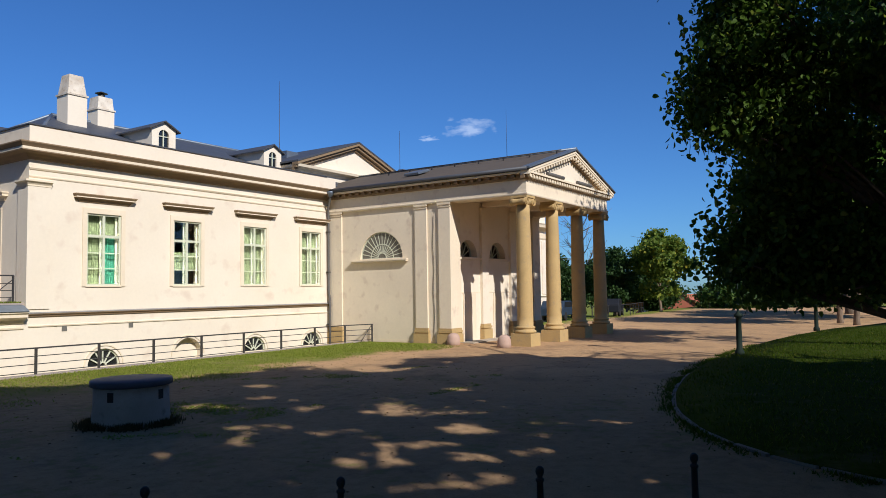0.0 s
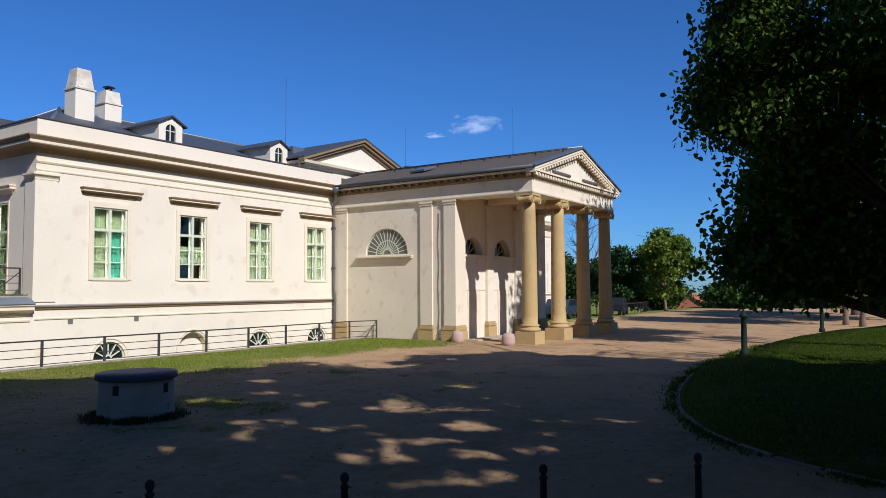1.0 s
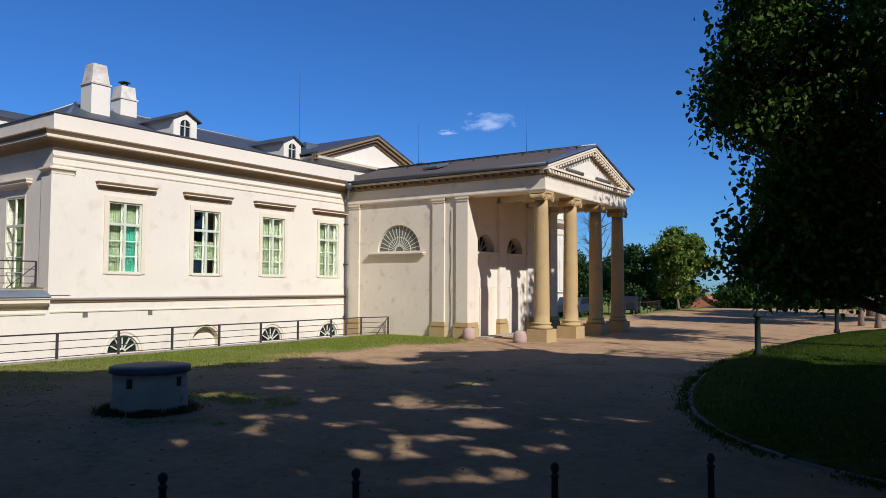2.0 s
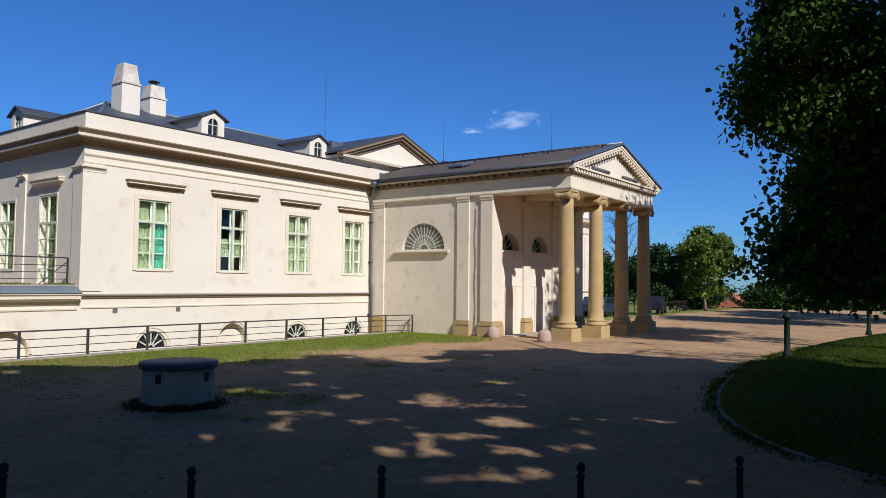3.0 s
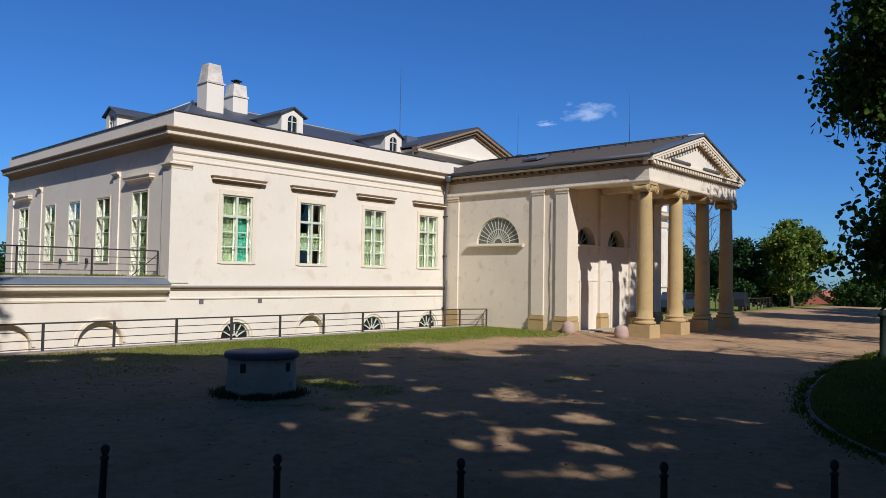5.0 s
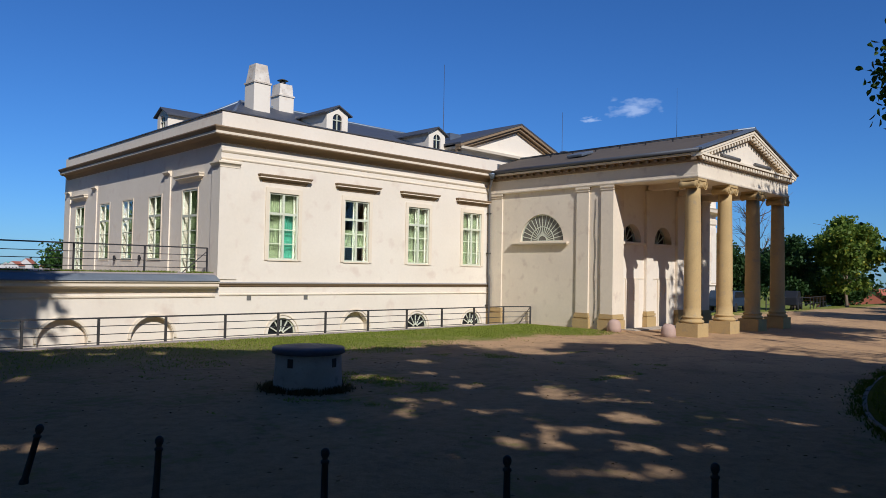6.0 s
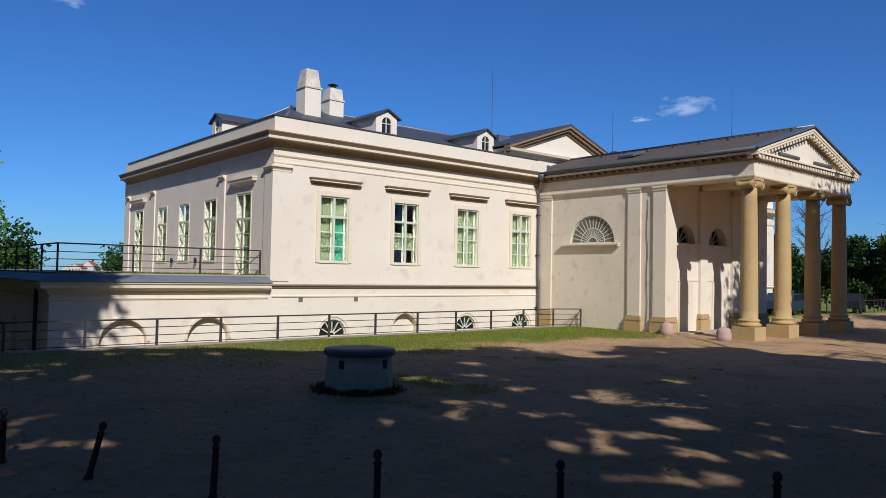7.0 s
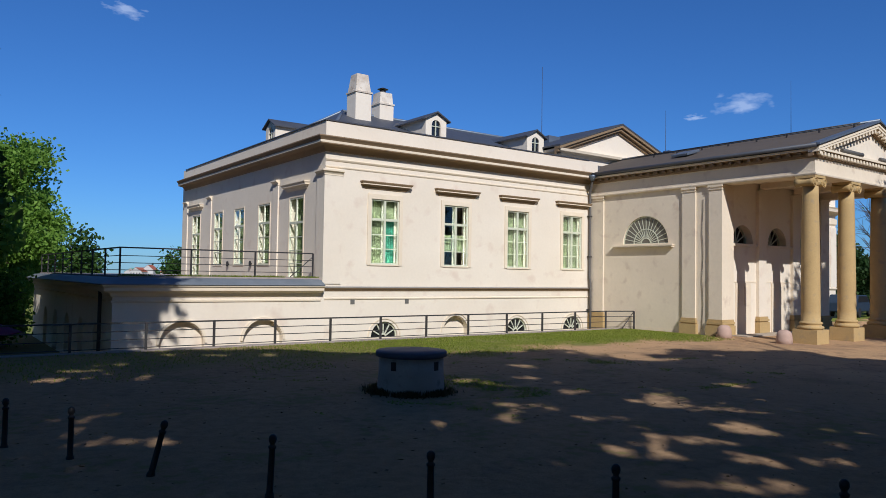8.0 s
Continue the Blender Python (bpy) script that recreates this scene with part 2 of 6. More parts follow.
def ground_material():
    """Pink-tan sandy gravel that gives way to turf in a ragged strip before the villa and on the round lawn."""
    m = bpy.data.materials.new("gravel_and_turf")
    m.use_nodes = True
    t = m.node_tree
    n, l = t.nodes, t.links
    b = n["Principled BSDF"]
    b.inputs["Roughness"].default_value, b.inputs["Specular IOR Level"].default_value = 0.95, 0.04
    g = n.new("ShaderNodeNewGeometry")

    def noise_at(scale, detail=6.0, rough=0.55):
        x = n.new("ShaderNodeTexNoise")
        x.inputs["Scale"].default_value, x.inputs["Detail"].default_value, x.inputs["Roughness"].default_value = scale, detail, rough
        l.new(g.outputs["Position"], x.inputs["Vector"])
        return x.outputs[0]

    def op(kind, a, c=0.0, d=None):
        x = n.new("ShaderNodeMath")
        x.operation = kind
        for i, v in enumerate((a, c) if d is None else (a, c, d)):
            if isinstance(v, bpy.types.NodeSocket):
                l.new(v, x.inputs[i])
            else:
                x.inputs[i].default_value = v
        return x.outputs[0]

    def ramp(v, lo, hi):
        x = n.new("ShaderNodeMapRange")
        x.interpolation_type = "SMOOTHSTEP"
        x.inputs[1].default_value, x.inputs[2].default_value = lo, hi
        l.new(v, x.inputs[0])
        return x.outputs[0]

    def mix(f, a, c):
        x = n.new("ShaderNodeMix")
        x.data_type = "RGBA"
        for socket, v in ((x.inputs[0], f), (x.inputs[6], a), (x.inputs[7], c)):
            if isinstance(v, bpy.types.NodeSocket):
                l.new(v, socket)
            else:
                socket.default_value = (*v, 1)
        return x.outputs[2]

    sep = n.new("ShaderNodeSeparateXYZ")
    l.new(g.outputs["Position"], sep.inputs[0])
    px, py = sep.outputs[0], sep.outputs[1]
    wide, mid, fine, grit = noise_at(0.12), noise_at(0.55), noise_at(5.0), noise_at(70.0, 3)
    gravel = mix(ramp(wide, 0.35, 0.65), (0.56, 0.355, 0.185), (0.47, 0.295, 0.152))
    gravel = mix(op("MULTIPLY", ramp(mid, 0.48, 0.70), 0.6), gravel, (0.27, 0.175, 0.11))
    clods, specks = noise_at(1.7, 9.0, 0.7), noise_at(22.0, 4.0, 0.6)
    gravel = mix(op("MULTIPLY", ramp(clods, 0.52, 0.66), 0.5), gravel, (0.20, 0.13, 0.085))
    gravel = mix(op("MULTIPLY", ramp(specks, 0.56, 0.68), 0.45), gravel, (0.15, 0.105, 0.08))
    gravel = mix(op("MULTIPLY", ramp(grit, 0.45, 0.7), 0.35), gravel, (0.20, 0.14, 0.10))
    turf = mix(ramp(fine, 0.3, 0.7), (0.13, 0.16, 0.022), (0.22, 0.23, 0.045))
    turf = mix(op("MULTIPLY", ramp(mid, 0.5, 0.7), 0.6), turf, (0.26, 0.22, 0.10))
    # trodden soil with thin dry grass west of the drive; its darkness also paints tree shade
    west = op("ADD", px, op("MULTIPLY", op("SUBTRACT", mid, 0.5), 9.0))
    soil_shade = mix(ramp(fine, 0.35, 0.7), (0.33, 0.22, 0.13), (0.17, 0.125, 0.075))
    soil_shade = mix(op("MULTIPLY", ramp(grit, 0.4, 0.7), 0.5), soil_shade, (0.10, 0.075, 0.045))
    gravel = mix(op("MULTIPLY", ramp(west, 3.0, -3.0), 0.5), gravel, soil_shade)
    # turf strip by the villa: thins out southward from y = -5 to -9, and ends before the porch
    edge = op("ADD", py, op("MULTIPLY", op("SUBTRACT", mid, 0.5), 7.0))
    edge = op("ADD", edge, op("MULTIPLY", op("SUBTRACT", fine, 0.5), 1.6))
    strip = op("MULTIPLY", ramp(edge, -8.0, -6.2), ramp(px, 12.9, 12.0))
    # the western end is worn down to brown earth
    strip = op("MULTIPLY", strip, op("MULTIPLY_ADD", ramp(west, -8.0, 0.0), 0.7, 0.3))
    # thin worn tufts on the gravel west of the drive
    tufts = op("MULTIPLY", ramp(op("ADD", op("MULTIPLY", mid, 0.6), op("MULTIPLY", fine, 0.4)), 0.54, 0.62), ramp(px, 5.0, 0.0))
    tufts = op("MULTIPLY", tufts, 0.45)
    east = op("MULTIPLY", ramp(edge, -5.2, -3.4), ramp(px, 23.0, 24.5))
    meadow = ramp(px, 68.0, 76.0)
    mask = op("MAXIMUM", op("MAXIMUM", strip, tufts), op("MAXIMUM", meadow, east))
    l.new(mix(mask, gravel, turf), b.inputs["Base Color"])
    bp = n.new("ShaderNodeBump")
    bp.inputs["Strength"].default_value, bp.inputs["Distance"].default_value = 0.8, 0.05
    l.new(op("ADD", op("ADD", op("MULTIPLY", grit, 0.35), fine), op("MULTIPLY", clods, 1.2)), bp.inputs["Height"])
    l.new(bp.outputs[0], b.inputs["Normal"])
    return m


GROUND = ground_material()
TURF = mat("turf", (0.034, 0.050, 0.004), (0.052, 0.072, 0.007), 0.95, 0.5, 12, 0.6, 0.6, 0.4, dist=0.04, third=(0.09, 0.08, 0.035), spec=0.03)


# ---- mesh helpers ----
def box(bm, x0, x1, y0, y1, z0, z1, m=None):
    vs = [bm.verts.new((x, y, z)) for x in (x0, x1) for y in (y0, y1) for z in (z0, z1)]
    fs = [bm.faces.new([vs[i] for i in q]) for q in ((0, 1, 3, 2), (4, 6, 7, 5), (0, 4, 5, 1), (2, 3, 7, 6), (0, 2, 6, 4), (1, 5, 7, 3))]
    if m is not None:
        bmesh.ops.transform(bm, matrix=m, verts=vs)
    return fs


def lathe(bm, prof, sides=32, at=(0, 0, 0)):
    """prof: (radius, z) from bottom to top, closed with end caps."""
    rings = [[bm.verts.new((at[0] + r * math.cos(2 * math.pi * k / sides), at[1] + r * math.sin(2 * math.pi * k / sides), at[2] + z)) for k in range(sides)] for r, z in prof]
    for a, c in zip(rings, rings[1:]):
        for k in range(sides):
            f = bm.faces.new((a[k], a[(k + 1) % sides], c[(k + 1) % sides], c[k]))
            f.smooth = True
    bm.faces.new(rings[0][::-1])
    bm.faces.new(rings[-1])


def tube(bm, pts, radii, sides=8):
    """A tapered tube along points."""
    rings = []
    for i, p in enumerate(pts):
        p = Vector(p)
        d = (Vector(pts[min(i + 1, len(pts) - 1)]) - Vector(pts[max(i - 1, 0)])).normalized()
        u = d.orthogonal().normalized()
        if rings:
            u = (last - d * last.dot(d)).normalized()
        last = u
        w = d.cross(u)
        rings.append([bm.verts.new(p + (u * math.cos(a) + w * math.sin(a)) * radii[i]) for a in (2 * math.pi * k / sides for k in range(sides))])
    for a, c in zip(rings, rings[1:]):
        for k in range(sides):
            f = bm.faces.new((a[k], a[(k + 1) % sides], c[(k + 1) % sides], c[k]))
            f.smooth = True
    bm.faces.new(rings[0][::-1])
    bm.faces.new(rings[-1])


def moulding(bm, path, prof):
    """A closed profile of (out, z) swept along a flat path of (x, y); out points to the right of the way, corners mitred."""
    n = len(path)
    rows = []
    for i, p in enumerate(path):
        dirs = []
        if i > 0:
            dirs.append((Vector(p) - Vector(path[i - 1])).normalized())
        if i < n - 1:
            dirs.append((Vector(path[i + 1]) - Vector(p)).normalized())
        ns = [Vector((d.y, -d.x)) for d in dirs]
        m = ns[0] if len(ns) == 1 else (ns[0] + ns[1]) / (1 + ns[0].dot(ns[1]))
        rows.append([bm.verts.new((p[0] + m.x * o, p[1] + m.y * o, z)) for o, z in prof])
    k = len(prof)
    for a, c in zip(rows, rows[1:]):
        for j in range(k):
            bm.faces.new((a[j], a[(j + 1) % k], c[(j + 1) % k], c[j]))
    bm.faces.new(rows[0])
    bm.faces.new(rows[-1][::-1])
    bmesh.ops.recalc_face_normals(bm, faces=bm.faces)


def plate(bm, outline, holes, thick, m):
    """A flat wall in (u, v) with holes, thickened along w, brought into place by m."""
    edges = []
    for loop in (outline, *holes):
        vs = [bm.verts.new((u, v, 0)) for u, v in loop]
        edges += [bm.edges.new((vs[i], vs[(i + 1) % len(vs)])) for i in range(len(vs))]
    out = bmesh.ops.triangle_fill(bm, use_beauty=True, use_dissolve=False, edges=edges)
    faces = [f for f in out["geom"] if isinstance(f, bmesh.types.BMFace)]
    ext = bmesh.ops.extrude_face_region(bm, geom=faces)
    bmesh.ops.translate(bm, verts=[v for v in ext["geom"] if isinstance(v, bmesh.types.BMVert)], vec=(0, 0, thick))
    bmesh.ops.recalc_face_normals(bm, faces=bm.faces)
    bmesh.ops.transform(bm, matrix=m, verts=bm.verts)
    bmesh.ops.recalc_face_normals(bm, faces=bm.faces)


def rect(u0, u1, v0, v1):
    return [(u0, v0), (u1, v0), (u1, v1), (u0, v1)]


def half_round(c, v, r, n=20, drop=0.0):
    pts = [(c + r * math.cos(math.pi * k / n), v + r * math.sin(math.pi * k / n)) for k in range(n + 1)]
    return pts + ([(c - r, v - drop), (c + r, v - drop)] if drop else [])


SOUTH = lambda y: Matrix(((1, 0, 0, 0), (0, 0, 1, y), (0, 1, 0, 0), (0, 0, 0, 1)))
WEST = lambda x: Matrix(((0, 0, 1, x), (1, 0, 0, 0), (0, 1, 0, 0), (0, 0, 0, 1)))


def finish(bm, name, material, bevel=0.0):
    if bevel:
        bmesh.ops.bevel(bm, geom=[e for e in bm.edges if len(e.link_faces) == 2 and e.calc_face_angle(0) > 0.6], offset=bevel, segments=1, affect="EDGES", clamp_overlap=True)
    me = bpy.data.meshes.new(name)
    bm.to_mesh(me)
    bm.free()
    if material:
        me.materials.append(material)
    return me


def part(name, bm, material, parent, label="", bevel=0.0):
    ob = new(name, finish(bm, name, material, bevel))
    ob.parent = parent
    return tagged(ob, label) if label else ob


def thing(name, label, category, at=(0, 0, 0), group="", kind=""):
    ob = new(name)
    ob.location = at
    return tagged(ob, label, category, group, kind)


def boxes(name, material, parent, *bs, label="", bevel=0.0):
    bm = bmesh.new()
    for b in bs:
        box(bm, *b)
    return part(name, bm, material, parent, label, bevel)


def piece(name, me, parent, at, m=None):
    ob = new(name, me)
    ob.parent = parent
    ob.matrix_local = Matrix.Translation(at) @ (m or Matrix())
    return ob


# ---- ground ----
GZ = 0.25


def ground_height(x, y):
    z = GZ + 0.025 * noise.noise((x * 0.25, y * 0.25, 3.0))
    if y > -2.25:
        z = -0.9
        if x < -12:
            z -= 0.12 * min(30, -12 - x) + 0.02 * max(0, y)
    if y > 20:
        z -= (y - 20) * 0.28
    if x > 76:
        z -= (x - 76) * 0.22
    if x < -60:
        z -= (-60 - x) * 0.1
    far = max(abs(x), abs(y))
    z = max(z, -45)
    if far > 900:
        z = -45
    return z


def build_ground():
    xs = [-4000, -1500, -600, -250, -120, -80, -60] + [-50 + 2.0 * i for i in range(64)] + [80, 90, 110, 140, 180, 260, 400, 700, 1500, 4000]
    ys = [-4000, -1500, -600, -250, -120, -80, -60, -50] + [-45 + 1.5 * i for i in range(29)] + [-2.26, -2.24, 0, 5, 10, 15, 20, 26, 34, 45, 60, 90, 140, 200, 300, 600, 1500, 4000]
    ys = sorted(set(ys))
    verts = [(x, y, ground_height(x, y)) for y in ys for x in xs]
    w = len(xs)
    faces = [(j * w + i, j * w + i + 1, (j + 1) * w + i + 1, (j + 1) * w + i) for j in range(len(ys) - 1) for i in range(w - 1)]
    me = bpy.data.meshes.new("ground")
    me.from_pydata(verts, [], faces)
    me.materials.append(GROUND)
    return tagged(new("ground", me), "pink-tan sandy gravel forecourt with worn turf by the villa", "ground", kind="structure")


build_ground()

# ---- the villa ----
X0, X1, FY = -2.17, 12.54, -0.12          # west corner, portico wall, south face
EAST = 37.6
BACK = 17.4
PX_EAST = 21.6                            # east side of the portico
villa = thing("villa", "cream plastered neoclassical villa with slate roof and parapet", "building")
WIN = [(-0.15, 1.16), (3.41, 4.71), (6.95, 8.25), (10.49, 11.79)]
WZ0, WZ1 = 2.97, 5.56


def build_villa_walls():
    holes = [rect(a, c, WZ0, WZ1) for a, c in WIN]
    holes += [half_round(c, 0.10, 0.62) for c in (0.56, 7.6, 11.2)]
    holes += [half_round(4.12, 0.22, 0.66, drop=1.0)]
    bm = bmesh.new()
    plate(bm, rect(X0, X1 + 0.4, -1.2, 8.38), holes, 0.45, SOUTH(FY))
    part("wall", bm, PLASTER, villa, "cream plaster south wall")
    bm = bmesh.new()
    doors = [(1.70, 3.02), (14.6, 15.9)]
    wins = [(5.06, 6.34), (8.12, 9.36), (11.04, 12.28)]
    plate(bm, rect(FY + 0.452, BACK, -1.2, 8.38), [rect(a, c, 2.36, 5.64) for a, c in doors] + [rect(a, c, 2.92, 5.60) for a, c in wins], 0.45, WEST(X0))
    part("wall", bm, PLASTER, villa, "cream plaster west wall")
    boxes("wall", PLASTER, villa, (X0, EAST, BACK + 0.004, BACK + 0.45, -3.0, 8.38), label="cream plaster north wall")
    boxes("wall", PLASTER, villa, (21.3, EAST, FY, FY + 0.45, -1.2, 8.38), (EAST - 0.45, EAST, FY + 0.452, BACK, -1.2, 8.38), label="cream plaster east wing wall")
    boxes("blind_niche", PLASTER, villa, (3.3, 4.94, FY + 0.30, FY + 0.42, -1.1, 1.1), label="plastered back of a blind arch")
    # linings that close the rooms and the cellar behind the windows
    boxes("room_lining", DARKROOM, villa, (X0 + 0.46, X1, 4.0, 4.1, 1.4, 8.0), (X0 + 0.46, X1, FY + 0.46, 4.0, 1.3, 1.4), (X0 + 0.46, X1, FY + 0.46, 4.0, 6.3, 6.4), (X0 + 2.6, X0 + 2.7, 4.1, BACK, 1.4, 8.0))
    boxes("cellar_lining", DARKROOM, villa, (X0 + 0.46, X1, 1.4, 1.5, -1.1, 1.3))
    # string course, thin band, plinth vents
    bm = bmesh.new()
    moulding(bm, [(X0, BACK), (X0, FY), (X1, FY)], [(0, 1.93), (0.05, 1.95), (0.07, 2.00), (0.12, 2.03), (0.12, 2.055), (0, 2.06)])
    part("string_course", bm, BROWN, villa, "brown string course under the main storey")
    bm = bmesh.new()
    moulding(bm, [(X0, BACK), (X0, FY), (X1, FY)], [(0, 2.058), (0.13, 2.058), (0.13, 2.072), (0, 2.105)])
    part("string_flashing", bm, FLASHING, villa, "grey zinc flashing on the string course")
    bm = bmesh.new()
    moulding(bm, [(X0, FY), (X1, FY)], [(0, 1.60), (0.035, 1.61), (0.045, 1.65), (0, 1.68)])
    part("band", bm, TRIM, villa)
    for x in (-0.9, 1.6):
        boxes("vent", DARKROOM, villa, (x - 0.09, x + 0.09, FY - 0.012, FY + 0.02, 1.42, 1.60), label="small square plinth vent")
    # entablature mouldings, main cornice, parapet
    ring = [(X0, BACK), (X0, FY), (X1 - 0.25, FY)]
    bm = bmesh.new()
    front = [(X0, FY), (X1 - 0.25, FY)]
    moulding(bm, front, [(0, 6.60), (0.02, 6.61), (0.035, 6.64), (0.035, 6.67), (0, 6.68)])
    moulding(bm, front, [(0, 6.85), (0.03, 6.87), (0.06, 6.92), (0.06, 6.94), (0, 6.95)])
    part("architrave", bm, TRIM, villa)
    # this brown carries the soffit's shade as well as the moulding's own tone
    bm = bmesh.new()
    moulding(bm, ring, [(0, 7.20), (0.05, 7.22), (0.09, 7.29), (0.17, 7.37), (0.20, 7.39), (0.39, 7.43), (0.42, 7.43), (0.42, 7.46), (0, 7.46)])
    part("cornice", bm, BROWN, villa, "brown cornice soffit and bed moulding with painted-in shade")
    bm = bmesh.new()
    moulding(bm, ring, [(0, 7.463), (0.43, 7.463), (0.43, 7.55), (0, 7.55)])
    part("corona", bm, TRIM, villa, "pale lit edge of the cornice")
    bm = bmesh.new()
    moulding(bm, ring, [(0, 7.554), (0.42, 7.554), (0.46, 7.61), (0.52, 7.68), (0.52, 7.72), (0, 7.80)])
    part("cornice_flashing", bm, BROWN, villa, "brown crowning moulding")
    bm = bmesh.new()
    moulding(bm, ring, [(-0.5, 8.384), (0.04, 8.384), (0.04, 8.43), (-0.5, 8.45)])
    part("coping", bm, SLATE, villa, "dark metal parapet coping")
    east = [(PX_EAST, FY), (EAST, FY), (EAST, BACK)]
    bm = bmesh.new()
    moulding(bm, east, [(0, 6.48), (0.07, 6.60), (0.07, 6.95), (0, 6.97)])
    moulding(bm, east, [(0, 7.16), (0.10, 7.26), (0.24, 7.36), (0.50, 7.40), (0.55, 7.58), (0.62, 7.68), (0, 7.78)])
    moulding(bm, east, [(0, 1.96), (0.12, 2.10), (0, 2.20)])
    part("cornice", bm, TRIM, villa, "cornice of the east wing")
    boxes("pilaster", PLASTER, villa, (EAST - 0.8, EAST + 0.045, FY - 0.045, FY, 2.204, 6.36))
    # corner pilasters
    for b in ((X0, X0 + 0.72, FY - 0.045, FY, 2.204, 6.36), (X0 - 0.045, X0, FY - 0.045, FY + 0.62, 2.204, 6.36), (X0 - 0.05, X0, 4.15, 4.70, 2.204, 6.36), (X0 - 0.05, X0, 12.75, 13.3, 2.204, 6.36), (X0 - 0.05, X0, BACK - 0.6, BACK, 2.204, 6.36)):
        boxes("pilaster", PLASTER, villa, b)
    cap = [(0, 6.30), (0.06, 6.31), (0.06, 6.36), (0.10, 6.42), (0.16, 6.46), (0.16, 6.52), (0, 6.54)]
    for path in ([(X0, FY + 0.62), (X0, FY), (X0 + 0.74, FY)], [(X0, 4.73), (X0, 4.12)], [(X0, 13.33), (X0, 12.72)], [(X0, BACK), (X0, BACK - 0.63)]):
        bm = bmesh.new()
        moulding(bm, path, cap)
        part("pilaster_cap", bm, TRIM, villa)
    # window hoods and surrounds
    hood = [(0, 5.93), (0.03, 5.94), (0.06, 6.00), (0.09, 6.04), (0.19, 6.08), (0.19, 6.13), (0.23, 6.19), (0.23, 6.22), (0, 6.25)]

    def round_hood(u0, u1, face, facing):
        """A hood's line along the wall with short returns into it at both ends."""
        if facing == "south":
            return [(u0, face + 0.1), (u0, face), (u1, face), (u1, face + 0.1)]
        return [(face + 0.1, u1), (face, u1), (face, u0), (face + 0.1, u0)]

    for a, c in WIN:
        bm = bmesh.new()
        moulding(bm, round_hood(a - 0.29, c + 0.29, FY, "south"), hood)
        hood_part = part("window_hood", bm, BROWN, villa, "brown moulded window hood")
        bm = bmesh.new()
        moulding(bm, round_hood(a - 0.29, c + 0.29, FY, "south"), [(0, 6.085), (0.197, 6.085), (0.197, 6.118), (0, 6.118)])
        part("hood_edge", bm, TRIM, hood_part, "pale edge of the hood")
        bm = bmesh.new()
        plate(bm, rect(a - 0.16, c + 0.16, WZ0 - 0.02, WZ1 + 0.19), [rect(a, c, WZ0, WZ1)], 0.04, SOUTH(FY - 0.04))
        part("window_surround", bm, TRIM, villa)
        boxes("window_sill", TRIM, villa, (a - 0.03, c + 0.03, FY - 0.043, FY + 0.1, WZ0 - 0.04, WZ0 + 0.006))
    for a, c in doors:
        bm = bmesh.new()
        moulding(bm, round_hood(a - 0.26, c + 0.26, X0, "west"), hood)
        part("window_hood", bm, TRIM, villa)
    for a, c, z0, z1 in [(a, c, 2.36, 5.64) for a, c in doors] + [(a, c, 2.92, 5.60) for a, c in wins]:
        bm = bmesh.new()
        plate(bm, rect(a - 0.07, c + 0.07, z0 - 0.05, z1 + 0.06), [rect(a, c, z0, z1)], 0.02, WEST(X0 - 0.02))
        part("window_surround", bm, TRIM, villa)
    return doors, wins


